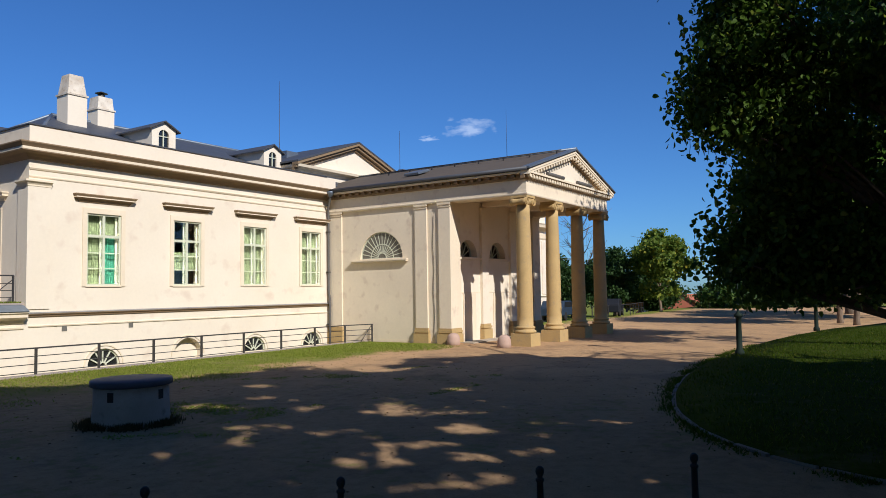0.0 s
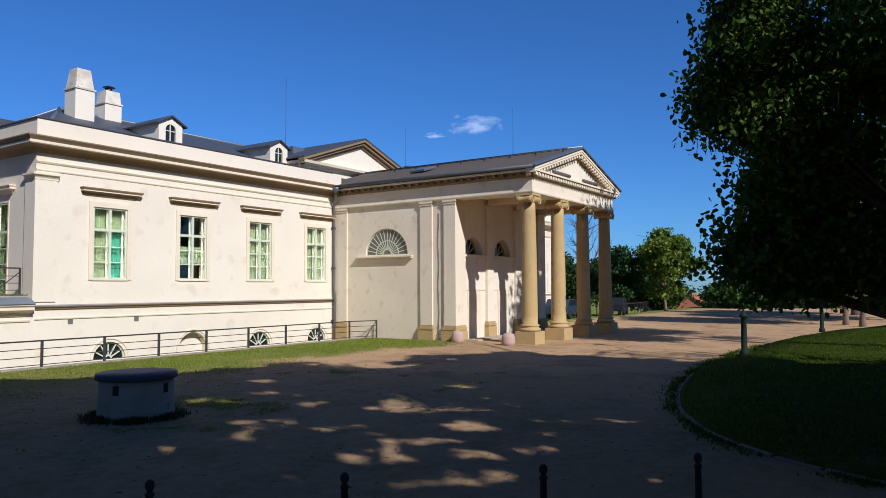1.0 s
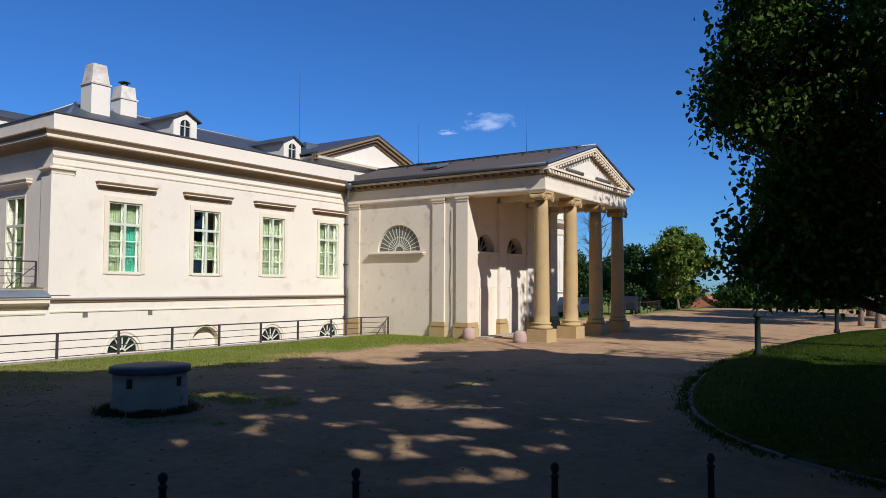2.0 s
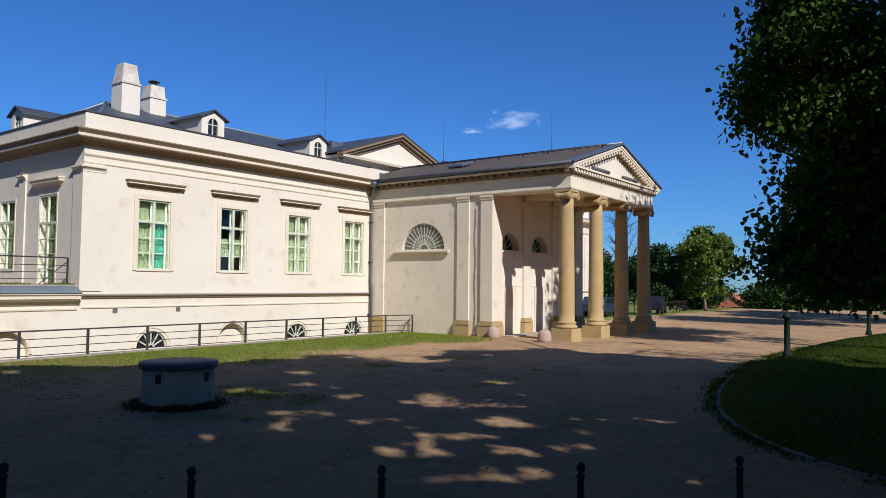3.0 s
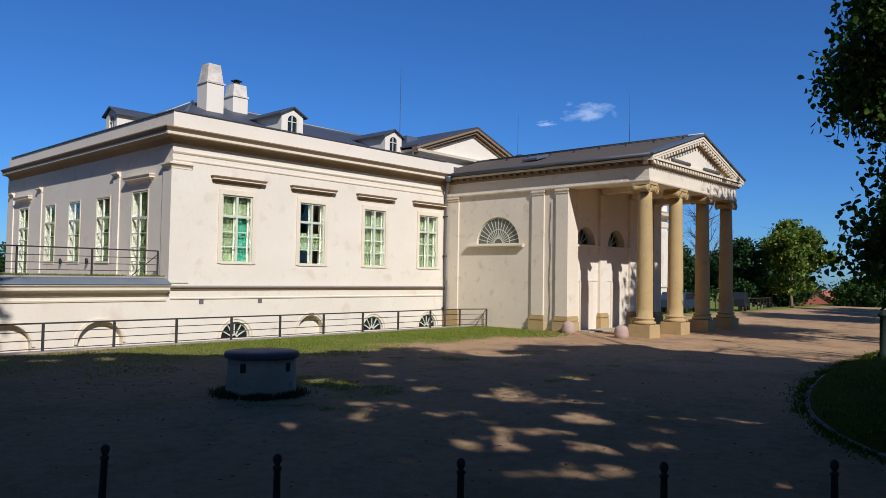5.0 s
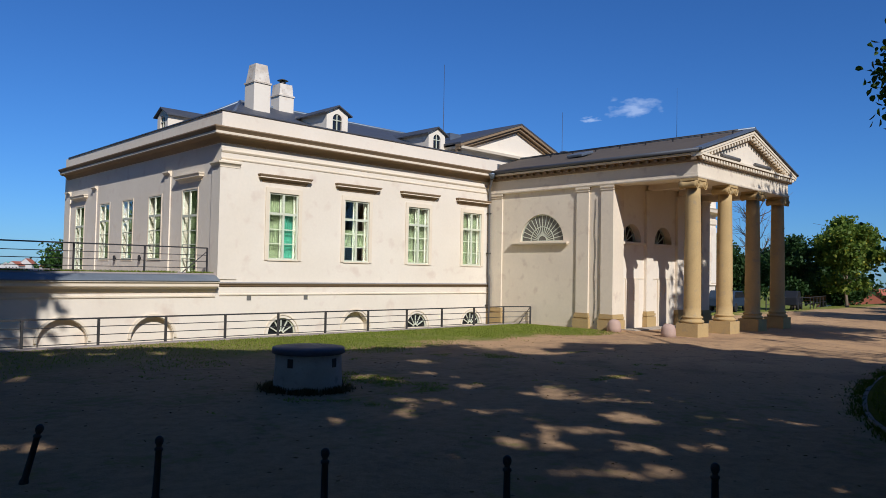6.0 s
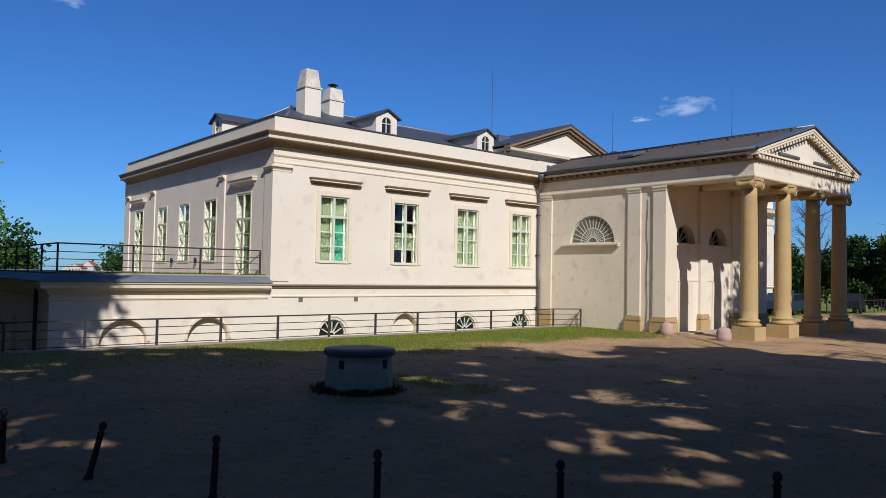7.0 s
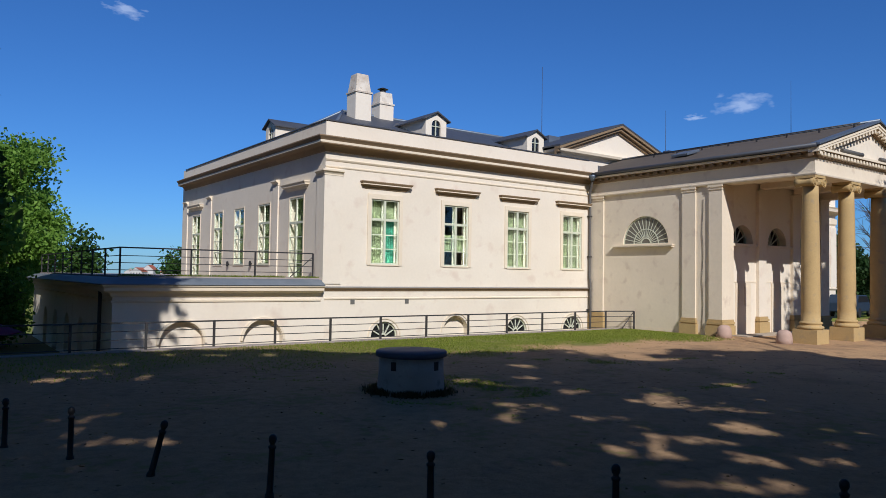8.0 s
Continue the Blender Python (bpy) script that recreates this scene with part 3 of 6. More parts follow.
def build_window(width, z0, z1, look_at, m, lower_rows=3, inner=True, rim=0.06, post=0.045):
    """A tall two-leaf casement with a transom, built at the origin facing -y and brought into place by m."""
    h = z1 - z0
    tz = z0 + h * 0.69
    bm = bmesh.new()
    w = width / 2
    for b in ((-w, -w + rim, -0.03, 0.04, z0, z1), (w - rim, w, -0.03, 0.04, z0, z1), (-w + rim, w - rim, -0.03, 0.04, z0, z0 + 0.07), (-w + rim, w - rim, -0.03, 0.04, z1 - 0.06, z1), (-post, post, -0.035, 0.035, z0 + 0.07, z1 - 0.06), (-w + rim, -post, -0.04, 0.03, tz - 0.045, tz + 0.045), (post, w - rim, -0.04, 0.03, tz - 0.045, tz + 0.045)):
        box(bm, *b)
    bars = [z0 + 0.07 + (tz - 0.115 - z0) * k / lower_rows for k in range(1, lower_rows)]
    for z in bars:
        box(bm, -w + rim, -post, -0.02, 0.02, z - 0.016, z + 0.016)
        box(bm, post, w - rim, -0.02, 0.02, z - 0.016, z + 0.016)
    win = part("window", bm, WOOD_WHITE, villa, "pale painted two-leaf casement window", 0.006)
    win.matrix_local = m
    levels = [z0 + 0.07] + bars + [tz, z1 - 0.06]
    for lo, hi in zip(levels, levels[1:]):
        for a, c in ((-w + rim, -post), (post, w - rim)):
            p = boxes("pane", GLASS, win, (a, c, -0.004, 0.002, lo, hi))
            p.visible_shadow = False
    bm = bmesh.new()
    for b in ((-w + 0.03, -w + 0.10, 0.15, 0.19, z0, z1), (w - 0.10, w - 0.03, 0.15, 0.19, z0, z1), (-0.05, 0.05, 0.15, 0.19, z0, z1), (-w + 0.1, w - 0.1, 0.15, 0.19, tz - 0.04, tz + 0.04)):
        box(bm, *b)
    for z in bars:
        box(bm, -w + 0.1, w - 0.1, 0.155, 0.185, z - 0.014, z + 0.014)
    if inner:
        part("inner_sash", bm, WOOD_WHITE, win)
    else:
        bm.free()
    for side, look_name in zip((-1, 1), look_at):
        if look_name == "open":
            continue
        u0, u1 = sorted((side * 0.02, side * (w - 0.02)))
        material, label = {"green": (SHUTTER, "pale green inner blind"), "teal": (TEAL, "teal green curtain")}[look_name.split("_")[0]]
        lo, hi = (z0 + h * 0.24, z0 + h * 0.52) if look_name.endswith("part") else (z0 + 0.02, z1 - 0.02)
        zz = tz if look_name.startswith("teal") else hi
        bm = bmesh.new()
        steps = 14
        for k in range(steps):
            a, c = u0 + (u1 - u0) * k / steps, u0 + (u1 - u0) * (k + 1) / steps
            d = 0.012 * (k % 2)
            box(bm, a, c, 0.26 + d, 0.28 + d, lo, zz)
        part("blind", bm, material, win, label)
        if look_name.startswith("teal"):
            boxes("blind", SHUTTER, win, (u0, u1, 0.26, 0.28, tz + 0.002, hi), label="pale green inner blind")
    return win


def build_villa_windows(doors, wins):
    looks = [("green", "teal"), ("green_part", "green_part"), ("green", "green"), ("green", "green")]
    for (a, c), lk in zip(WIN, looks):
        build_window(c - a, WZ0, WZ1, lk, pose((a + c) / 2, FY + 0.045, 0))
    for a, c in wins:
        build_window(c - a, 2.92, 5.60, ("green", "green"), pose(X0 + 0.025, (a + c) / 2, 0, 0, 0, -90), inner=False, rim=0.04, post=0.03)
    for a, c in doors:
        build_window(c - a, 2.36, 5.64, ("green", "green"), pose(X0 + 0.025, (a + c) / 2, 0, 0, 0, -90), 4, False, 0.045, 0.035)
    # cellar lunettes: spoked half-round grilles
    for x in (0.56, 7.6, 11.2):
        bm = bmesh.new()
        for k in range(1, 6):
            a = math.pi * k / 6
            box(bm, 0.10, 0.60, -0.02, 0.02, -0.022, 0.022, pose(x, FY + 0.1, 0.10) @ pose(0, 0, 0, 0, -math.degrees(a), 0))
        lathe_half(bm, x, FY + 0.1, 0.10, 0.10, 0.15)
        lathe_half(bm, x, FY + 0.1, 0.10, 0.57, 0.64)
        win = part("lunette", bm, WOOD_WHITE, villa, "half-round spoked cellar window")
        bm = bmesh.new()
        plate(bm, half_round(x, 0.10, 0.62), [], 0.01, SOUTH(FY + 0.14))
        part("pane", bm, DARK_PANE, win)
        boxes("sill", TRIM, win, (x - 0.66, x + 0.66, FY - 0.03, FY + 0.1, -0.02, 0.09))
    for x, r in ((0.56, 0.72), (4.12, 0.74), (7.6, 0.72), (11.2, 0.72)):
        bm = bmesh.new()
        arch_rib(bm, x, 0.10 if r < 0.73 else 0.22, r, r + 0.05, FY - 0.03, FY)
        part("arch_moulding", bm, TRIM, villa)


def arch_rib(bm, cx, cz, r0, r1, y0, y1, n=24):
    rows = []
    for k in range(n + 1):
        a = math.pi * k / n
        rows.append([bm.verts.new((cx + r * math.cos(a), y, cz + r * math.sin(a))) for r, y in ((r0, y0), (r1, y0), (r1, y1), (r0, y1))])
    for a, c in zip(rows, rows[1:]):
        for j in range(4):
            bm.faces.new((a[j], a[(j + 1) % 4], c[(j + 1) % 4], c[j]))
    bm.faces.new(rows[0])
    bm.faces.new(rows[-1][::-1])
    bmesh.ops.recalc_face_normals(bm, faces=bm.faces)


def lathe_half(bm, cx, y, cz, r0, r1):
    arch_rib(bm, cx, cz, r0, r1, y - 0.025, y + 0.025)


doors, wins = build_villa_walls()
build_villa_windows(doors, wins)


def sheet(bm, corners, thick=0.08):
    """A roof slope: a polygon thickened downwards."""
    top = [bm.verts.new(c) for c in corners]
    low = [bm.verts.new((c[0], c[1], c[2] - thick)) for c in corners]
    n = len(top)
    bm.faces.new(top)
    bm.faces.new(low[::-1])
    for i in range(n):
        bm.faces.new((top[i], low[i], low[(i + 1) % n], top[(i + 1) % n]))
    bmesh.ops.recalc_face_normals(bm, faces=bm.faces)


RIDGE_Y, RIDGE_Z, EAVE_Z = 8.64, 11.05, 8.1


def roof_z(y):
    return EAVE_Z + (RIDGE_Z - EAVE_Z) * (y - 0.3) / (RIDGE_Y - 0.3)


def build_villa_roof():
    w, e, s, n = X0 + 0.42, EAST - 0.42, 0.3, BACK - 0.42
    rw, re = w + 4.9, e - 4.9
    for name, cs in (("south", ((w, s, EAVE_Z), (e, s, EAVE_Z), (re, RIDGE_Y, RIDGE_Z), (rw, RIDGE_Y, RIDGE_Z))), ("north", ((e, n, EAVE_Z), (w, n, EAVE_Z), (rw, RIDGE_Y, RIDGE_Z), (re, RIDGE_Y, RIDGE_Z))), ("west", ((w, n, EAVE_Z), (w, s, EAVE_Z), (rw, RIDGE_Y, RIDGE_Z))), ("east", ((e, s, EAVE_Z), (e, n, EAVE_Z), (re, RIDGE_Y, RIDGE_Z)))):
        bm = bmesh.new()
        sheet(bm, cs)
        part("roof", bm, SLATE, villa, "dark slate hipped roof slope")
    bm = bmesh.new()
    tube(bm, [(rw, RIDGE_Y, RIDGE_Z + 0.02), (re, RIDGE_Y, RIDGE_Z + 0.02)], [0.09, 0.09], 8)
    part("ridge_cap", bm, ZINC, villa)
    for c in ((w, s), (w, n)):
        bm = bmesh.new()
        tube(bm, [(*c, EAVE_Z), (rw, RIDGE_Y, RIDGE_Z)], [0.08, 0.08], 8)
        part("hip_cap", bm, ZINC, villa)
    for c, r in (((5.15, 3.0), 0), ((11.6, 3.0), 0)):
        build_dormer(pose(c[0], c[1], roof_z(c[1]) + 0.2))
    build_dormer(pose(-0.4, 9.5, 9.2, 0, 0, -90))
    build_chimney(2.9, 6.44, 0.88, 10.15, 12.42)
    build_chimney(5.45, 8.42, 0.86, 10.7, 12.3, True, 0.88)


def build_dormer(m):
    """A small plastered dormer facing -y with a round-headed window and a pitched slate roof."""
    bm = bmesh.new()
    outline = [(-0.6, -0.5), (0.6, -0.5), (0.6, 0.72), (0.0, 1.02), (-0.6, 0.72)]
    plate(bm, outline, [half_round(0, 0.42, 0.26, 12, 0.56)], 0.12, SOUTH(0))
    d = part("dormer", bm, PLASTER, villa, "small white plastered dormer")
    d.matrix_local = m
    boxes("cheek", PLASTER, d, (-0.6, -0.5, 0.122, 3.4, -0.5, 0.70), (0.5, 0.6, 0.122, 3.4, -0.5, 0.70))
    bm = bmesh.new()
    sheet(bm, ((-0.78, -0.14, 0.68), (0, -0.14, 1.09), (0, 3.8, 1.09), (-0.78, 3.8, 0.68)), 0.06)
    sheet(bm, ((0, -0.14, 1.09), (0.78, -0.14, 0.68), (0.78, 3.8, 0.68), (0, 3.8, 1.09)), 0.06)
    part("dormer_roof", bm, SLATE, d, "dark slate dormer roof")
    boxes("dormer_frame", WOOD_WHITE, d, (-0.025, 0.025, 0.03, 0.07, -0.14, 0.67), (-0.26, -0.025, 0.03, 0.07, 0.36, 0.40), (0.025, 0.26, 0.03, 0.07, 0.36, 0.40))
    bm = bmesh.new()
    plate(bm, half_round(0, 0.42, 0.255, 12, 0.555), [], 0.01, SOUTH(0.08))
    part("pane", bm, DARK_PANE, d)


def build_chimney(x, y, w, z0, z1, cowl=False, taper=0.74):
    h = w / 2
    zc = z0 + (z1 - z0) * 0.58
    bm = bmesh.new()
    box(bm, x - h, x + h, y - h, y + h, z0 - 1.2, zc)
    c = part("chimney", bm, PLASTER, villa, "white rendered chimney with tapered weathered head", 0.02)
    bm = bmesh.new()
    box(bm, x - h - 0.045, x + h + 0.045, y - h - 0.045, y + h + 0.045, zc + 0.002, zc + 0.08)
    part("chimney_band", bm, SOOTY, c, "", 0.015)
    bm = bmesh.new()
    fs = box(bm, x - h + 0.02, x + h - 0.02, y - h + 0.02, y + h - 0.02, zc + 0.082, z1)
    for v in {v for f in fs for v in f.verts}:
        if v.co.z > zc + 0.5:
            v.co.x, v.co.y = x + (v.co.x - x) * taper, y + (v.co.y - y) * taper
    part("chimney_head", bm, SOOTY, c, "stained tapered chimney head", 0.02)
    bm = bmesh.new()
    box(bm, x - h - 0.06, x + h + 0.06, y - h - 0.06, y + h + 0.06, z0 - 0.35, z0 - 0.05)
    part("chimney_flashing", bm, ZINC, c)
    if cowl:
        bm = bmesh.new()
        lathe(bm, [(0.16, z1), (0.16, z1 + 0.18)], 12, (x, y, 0))
        lathe(bm, [(0.30, z1 + 0.24), (0.05, z1 + 0.34)], 12, (x, y, 0))
        lathe(bm, [(0.04, z1 + 0.17), (0.04, z1 + 0.25)], 8, (x, y, 0))
        part("chimney_cowl", bm, IRON, c, "dark metal cowl")


build_villa_roof()


def build_centre_block():
    """The raised middle with its gable, behind the portico roof."""
    gy, gx0, gx1, cx, ez, az = 2.1, 12.2, 21.8, 17.0, 9.42, 11.08
    bm = bmesh.new()
    plate(bm, [(gx0 + 0.35, 7.0), (gx1 - 0.35, 7.0), (gx1 - 0.35, ez), (cx, az - 0.12), (gx0 + 0.35, ez)], [], 0.4, SOUTH(gy))
    part("gable_wall", bm, PLASTER, villa, "cream plaster gable over the middle")
    boxes("wall", PLASTER, villa, (gx0 + 0.35, gx0 + 0.75, gy + 0.402, 15, 7.0, ez), (gx1 - 0.75, gx1 - 0.35, gy + 0.402, 15, 7.0, ez))
    bm = bmesh.new()
    moulding(bm, [(gx0 + 0.35, 14), (gx0 + 0.35, gy), (gx1 - 0.35, gy), (gx1 - 0.35, 14)], [(0, ez - 0.42), (0.06, ez - 0.40), (0.10, ez - 0.30), (0.34, ez - 0.25), (0.38, ez - 0.12), (0, ez - 0.06)])
    part("gable_cornice", bm, TRIM, villa)
    for sgn in (-1, 1):
        bm = bmesh.new()
        a, c = (cx, az), (cx + sgn * (cx - gx0 + 0.1), ez - 0.06)
        sheet(bm, ((a[0], gy - 0.42, a[1] + 0.12), (c[0], gy - 0.42, c[1] + 0.12), (c[0], 15, c[1] + 0.12), (a[0], 15, a[1] + 0.12)), 0.09)
        part("roof", bm, SLATE, villa, "dark slate gable roof slope")
        bm = bmesh.new()
        for dz, out in ((0.02, 0.40), (-0.13, 0.28), (-0.26, 0.12)):
            sheet(bm, ((a[0], gy - out, a[1] + dz), (c[0], gy - out, c[1] + dz), (c[0], gy + 0.004, c[1] + dz), (a[0], gy + 0.004, a[1] + dz)), 0.13)
        part("raking_cornice", bm, BROWN, villa, "brown raking cornice")
        boxes("skylight", ZINC, villa, (cx + sgn * 2.4 - 0.45, cx + sgn * 2.4 + 0.45, 4.6, 6.0, 10.2, 10.62), label="raised roof light")


build_centre_block()

# ---- the portico ----
portico = thing("portico", "pedimented porch with four sandstone Ionic columns before the villa", "portico")
PX0, PX1, PFY = 12.34, 21.62, -11.22       # entablature faces
PCX = (PX0 + PX1) / 2
COLS = [12.70, 15.57, 18.44, 21.30]
COL_Y = -10.86
PBACK = -7.2                               # back wall of the open porch
AZ0, AZ1 = 6.55, 7.20                      # entablature


def build_portico_walls():
    fan_c, fan_z, fan_r = -3.43, 4.18, 1.27
    for x, sgn in ((PX0 + 0.085, 1), (PX1 - 0.285 - 0.5, 1)):
        bm = bmesh.new()
        plate(bm, rect(-7.0, FY - 0.002, -1.2, AZ0), [half_round(fan_c, fan_z, fan_r, 28)], 0.5, WEST(x))
        part("wall", bm, PLASTER_OLD, portico, "weathered cream side wall with a fan window opening")
    # pilasters, their caps and stone bases, on the west and east sides
    for face, out in ((PX0, 1), (PX1 - 0.2, -1)):
        for y0, y1, deep in ((-6.13, -5.48, 0.085), (-7.40, -6.78, 0.85), (-1.02, FY - 0.003, 0.085)):
            xa, xb = sorted((face, face + out * (deep - 0.002)))
            zb = 0.93
            boxes("pilaster", PLASTER_OLD, portico, (xa, xb, y0, y1, zb + 0.002, AZ0 - 0.002))
            g = 0.09
            xa2, xb2 = (xa - g, xb) if out > 0 else (xa, xb + g)
            y1b = y1 if y1 > -0.3 else y1 + g
            boxes("pilaster_base", SAND, portico, (xa2, xb2, y0 - g, y1b, GZ - 0.9 if y1 > -0.3 else GZ - 0.1, zb - 0.25), (xa2 + 0.055, xb2 - 0.004, y0 - g + 0.055, y1b - 0.05, zb - 0.248, zb - 0.20), (xa2 + 0.02, xb2 - 0.006, y0 - g + 0.02, y1b - 0.02, zb - 0.198, zb - 0.10), (xa2 + 0.06, xb2 - 0.008, y0 - g + 0.06, y1b - 0.055, zb - 0.098, zb), label="yellow sandstone pilaster base", bevel=0.018)
            boxes("pilaster_cap", TRIM, portico, (xa - 0.03 * (out > 0), xb + 0.03 * (out < 0), y0 - 0.03, y1 + 0.03 * (y1 < -0.3), AZ0 - 0.20, AZ0 - 0.17), (xa - 0.045 * (out > 0), xb + 0.045 * (out < 0), y0 - 0.045, y1 + 0.045 * (y1 < -0.3), AZ0 - 0.09, AZ0 - 0.006), bevel=0.01)
    # fan windows
    for xw, side in ((PX0 + 0.085, -1), (PX1 - 0.285, 1)):
        m = pose(xw - side * 0.10, fan_c, fan_z, 0, 0, 90)
        bm = bmesh.new()
        spokes = []
        for k in range(1, 16):
            a = 180 * k / 16
            spokes.append(pose(0, 0, 0, 0, -a, 0))
        for r0, r1 in ((0.24, 0.28), (0.66, 0.70), (fan_r - 0.05, fan_r + 0.02)):
            arch_rib(bm, 0, 0, r0, r1, -0.028, 0.028)
        box(bm, -fan_r, fan_r, -0.03, 0.03, -0.04, 0.03)
        fan = part("fan_window", bm, WOOD_WHITE, portico, "white half-round fan window with radiating bars")
        fan.matrix_local = m
        bm = bmesh.new()
        box(bm, 0.26, fan_r, -0.02, 0.02, -0.018, 0.018)
        bar = finish(bm, "glazing_bar", WOOD_WHITE)
        for turn in spokes:
            piece("glazing_bar", bar, fan, (0, 0, 0), turn)
        bm = bmesh.new()
        plate(bm, half_round(0, 0, fan_r - 0.01, 28), [], 0.008, SOUTH(0.0))
        part("pane", bm, FAN_GLASS, fan)
        xa, xb = sorted((xw, xw + side * 0.17))
        boxes("sill", TRIM, portico, (xa, xb, -5.0, -1.70, 4.00, 4.06), (xa - 0.03 * (side < 0), xb + 0.03 * (side > 0), -5.03, -1.67, 4.062, 4.12), label="projecting fan window sill", bevel=0.008)
    # back wall of the porch with two lunettes and two blind doors
    lun = [14.2, 17.0, 19.75]
    bm = bmesh.new()
    plate(bm, rect(PX0 + 0.852, PX1 - 0.852, GZ - 0.4, AZ0 + 0.3), [half_round(x, 4.16, 0.80, 18) for x in lun], 0.45, SOUTH(PBACK))
    part("wall", bm, PLASTER, portico, "cream back wall of the porch")
    boxes("niche_lining", DARKROOM, portico, (PX0 + 0.9, PX1 - 0.9, PBACK + 0.9, PBACK + 1.0, 3.9, 5.4))
    for x in lun:
        bm = bmesh.new()
        for k in range(1, 6):
            box(bm, 0.05, 0.80, -0.02, 0.02, -0.02, 0.02, pose(x, PBACK + 0.35, 4.16) @ pose(0, 0, 0, 0, -30 * k, 0))
        arch_rib(bm, x, 4.16, 0.76, 0.82, PBACK + 0.32, PBACK + 0.38)
        part("lunette", bm, WOOD_WHITE, portico, "small half-round window")
    boxes("ledge", TRIM, portico, (PX0 + 0.86, PX1 - 0.86, PBACK - 0.10, PBACK - 0.002, 4.04, 4.14), bevel=0.01)
    boxes("thin_band", TRIM, portico, (PX0 + 0.86, PX1 - 0.86, PBACK - 0.02, PBACK - 0.002, 2.48, 2.53))
    for x in (15.55, 18.45):
        boxes("pilaster", PLASTER, portico, (x - 0.30, x + 0.30, PBACK - 0.14, PBACK - 0.003, 1.0, AZ0 - 0.01))
        boxes("pilaster_base", SAND, portico, (x - 0.40, x + 0.40, PBACK - 0.24, PBACK - 0.003, GZ, 0.76), (x - 0.35, x + 0.35, PBACK - 0.19, PBACK - 0.003, 0.762, 0.80), (x - 0.39, x + 0.39, PBACK - 0.23, PBACK - 0.003, 0.802, 0.90), (x - 0.35, x + 0.35, PBACK - 0.19, PBACK - 0.003, 0.902, 0.998), label="yellow sandstone pilaster base", bevel=0.012)
    for x in lun:
        boxes("blind_door", TRIM, portico, (x - 0.55, x + 0.55, PBACK - 0.045, PBACK - 0.003, GZ, 2.46), (x - 0.40, x - 0.05, PBACK - 0.06, PBACK - 0.046, 1.5, 2.3), (x + 0.05, x + 0.40, PBACK - 0.06, PBACK - 0.046, 1.5, 2.3), label="cream painted panelled door", bevel=0.008)
    # porch ceiling and raised paving
    boxes("ceiling", PLASTER_OLD, portico, (PX0 + 0.5, PX1 - 0.5, PFY + 0.72, PBACK - 0.002, AZ0 + 0.28, AZ0 + 0.4), label="plain plaster porch ceiling")
    for x in COLS[1:3]:
        boxes("beam", PLASTER_OLD, portico, (x - 0.25, x + 0.25, PFY + 0.722, PBACK - 0.15, AZ0 + 0.05, AZ0 + 0.278))
    for i, x in enumerate(np.arange(12.9, 21.0, 1.1)):
        boxes("paving_slab", PAVING, portico, (x, x + 1.085, PBACK - 0.98, PBACK - 0.25, GZ - 0.05, GZ + 0.045 + 0.004 * (i % 3)), bevel=0.01)


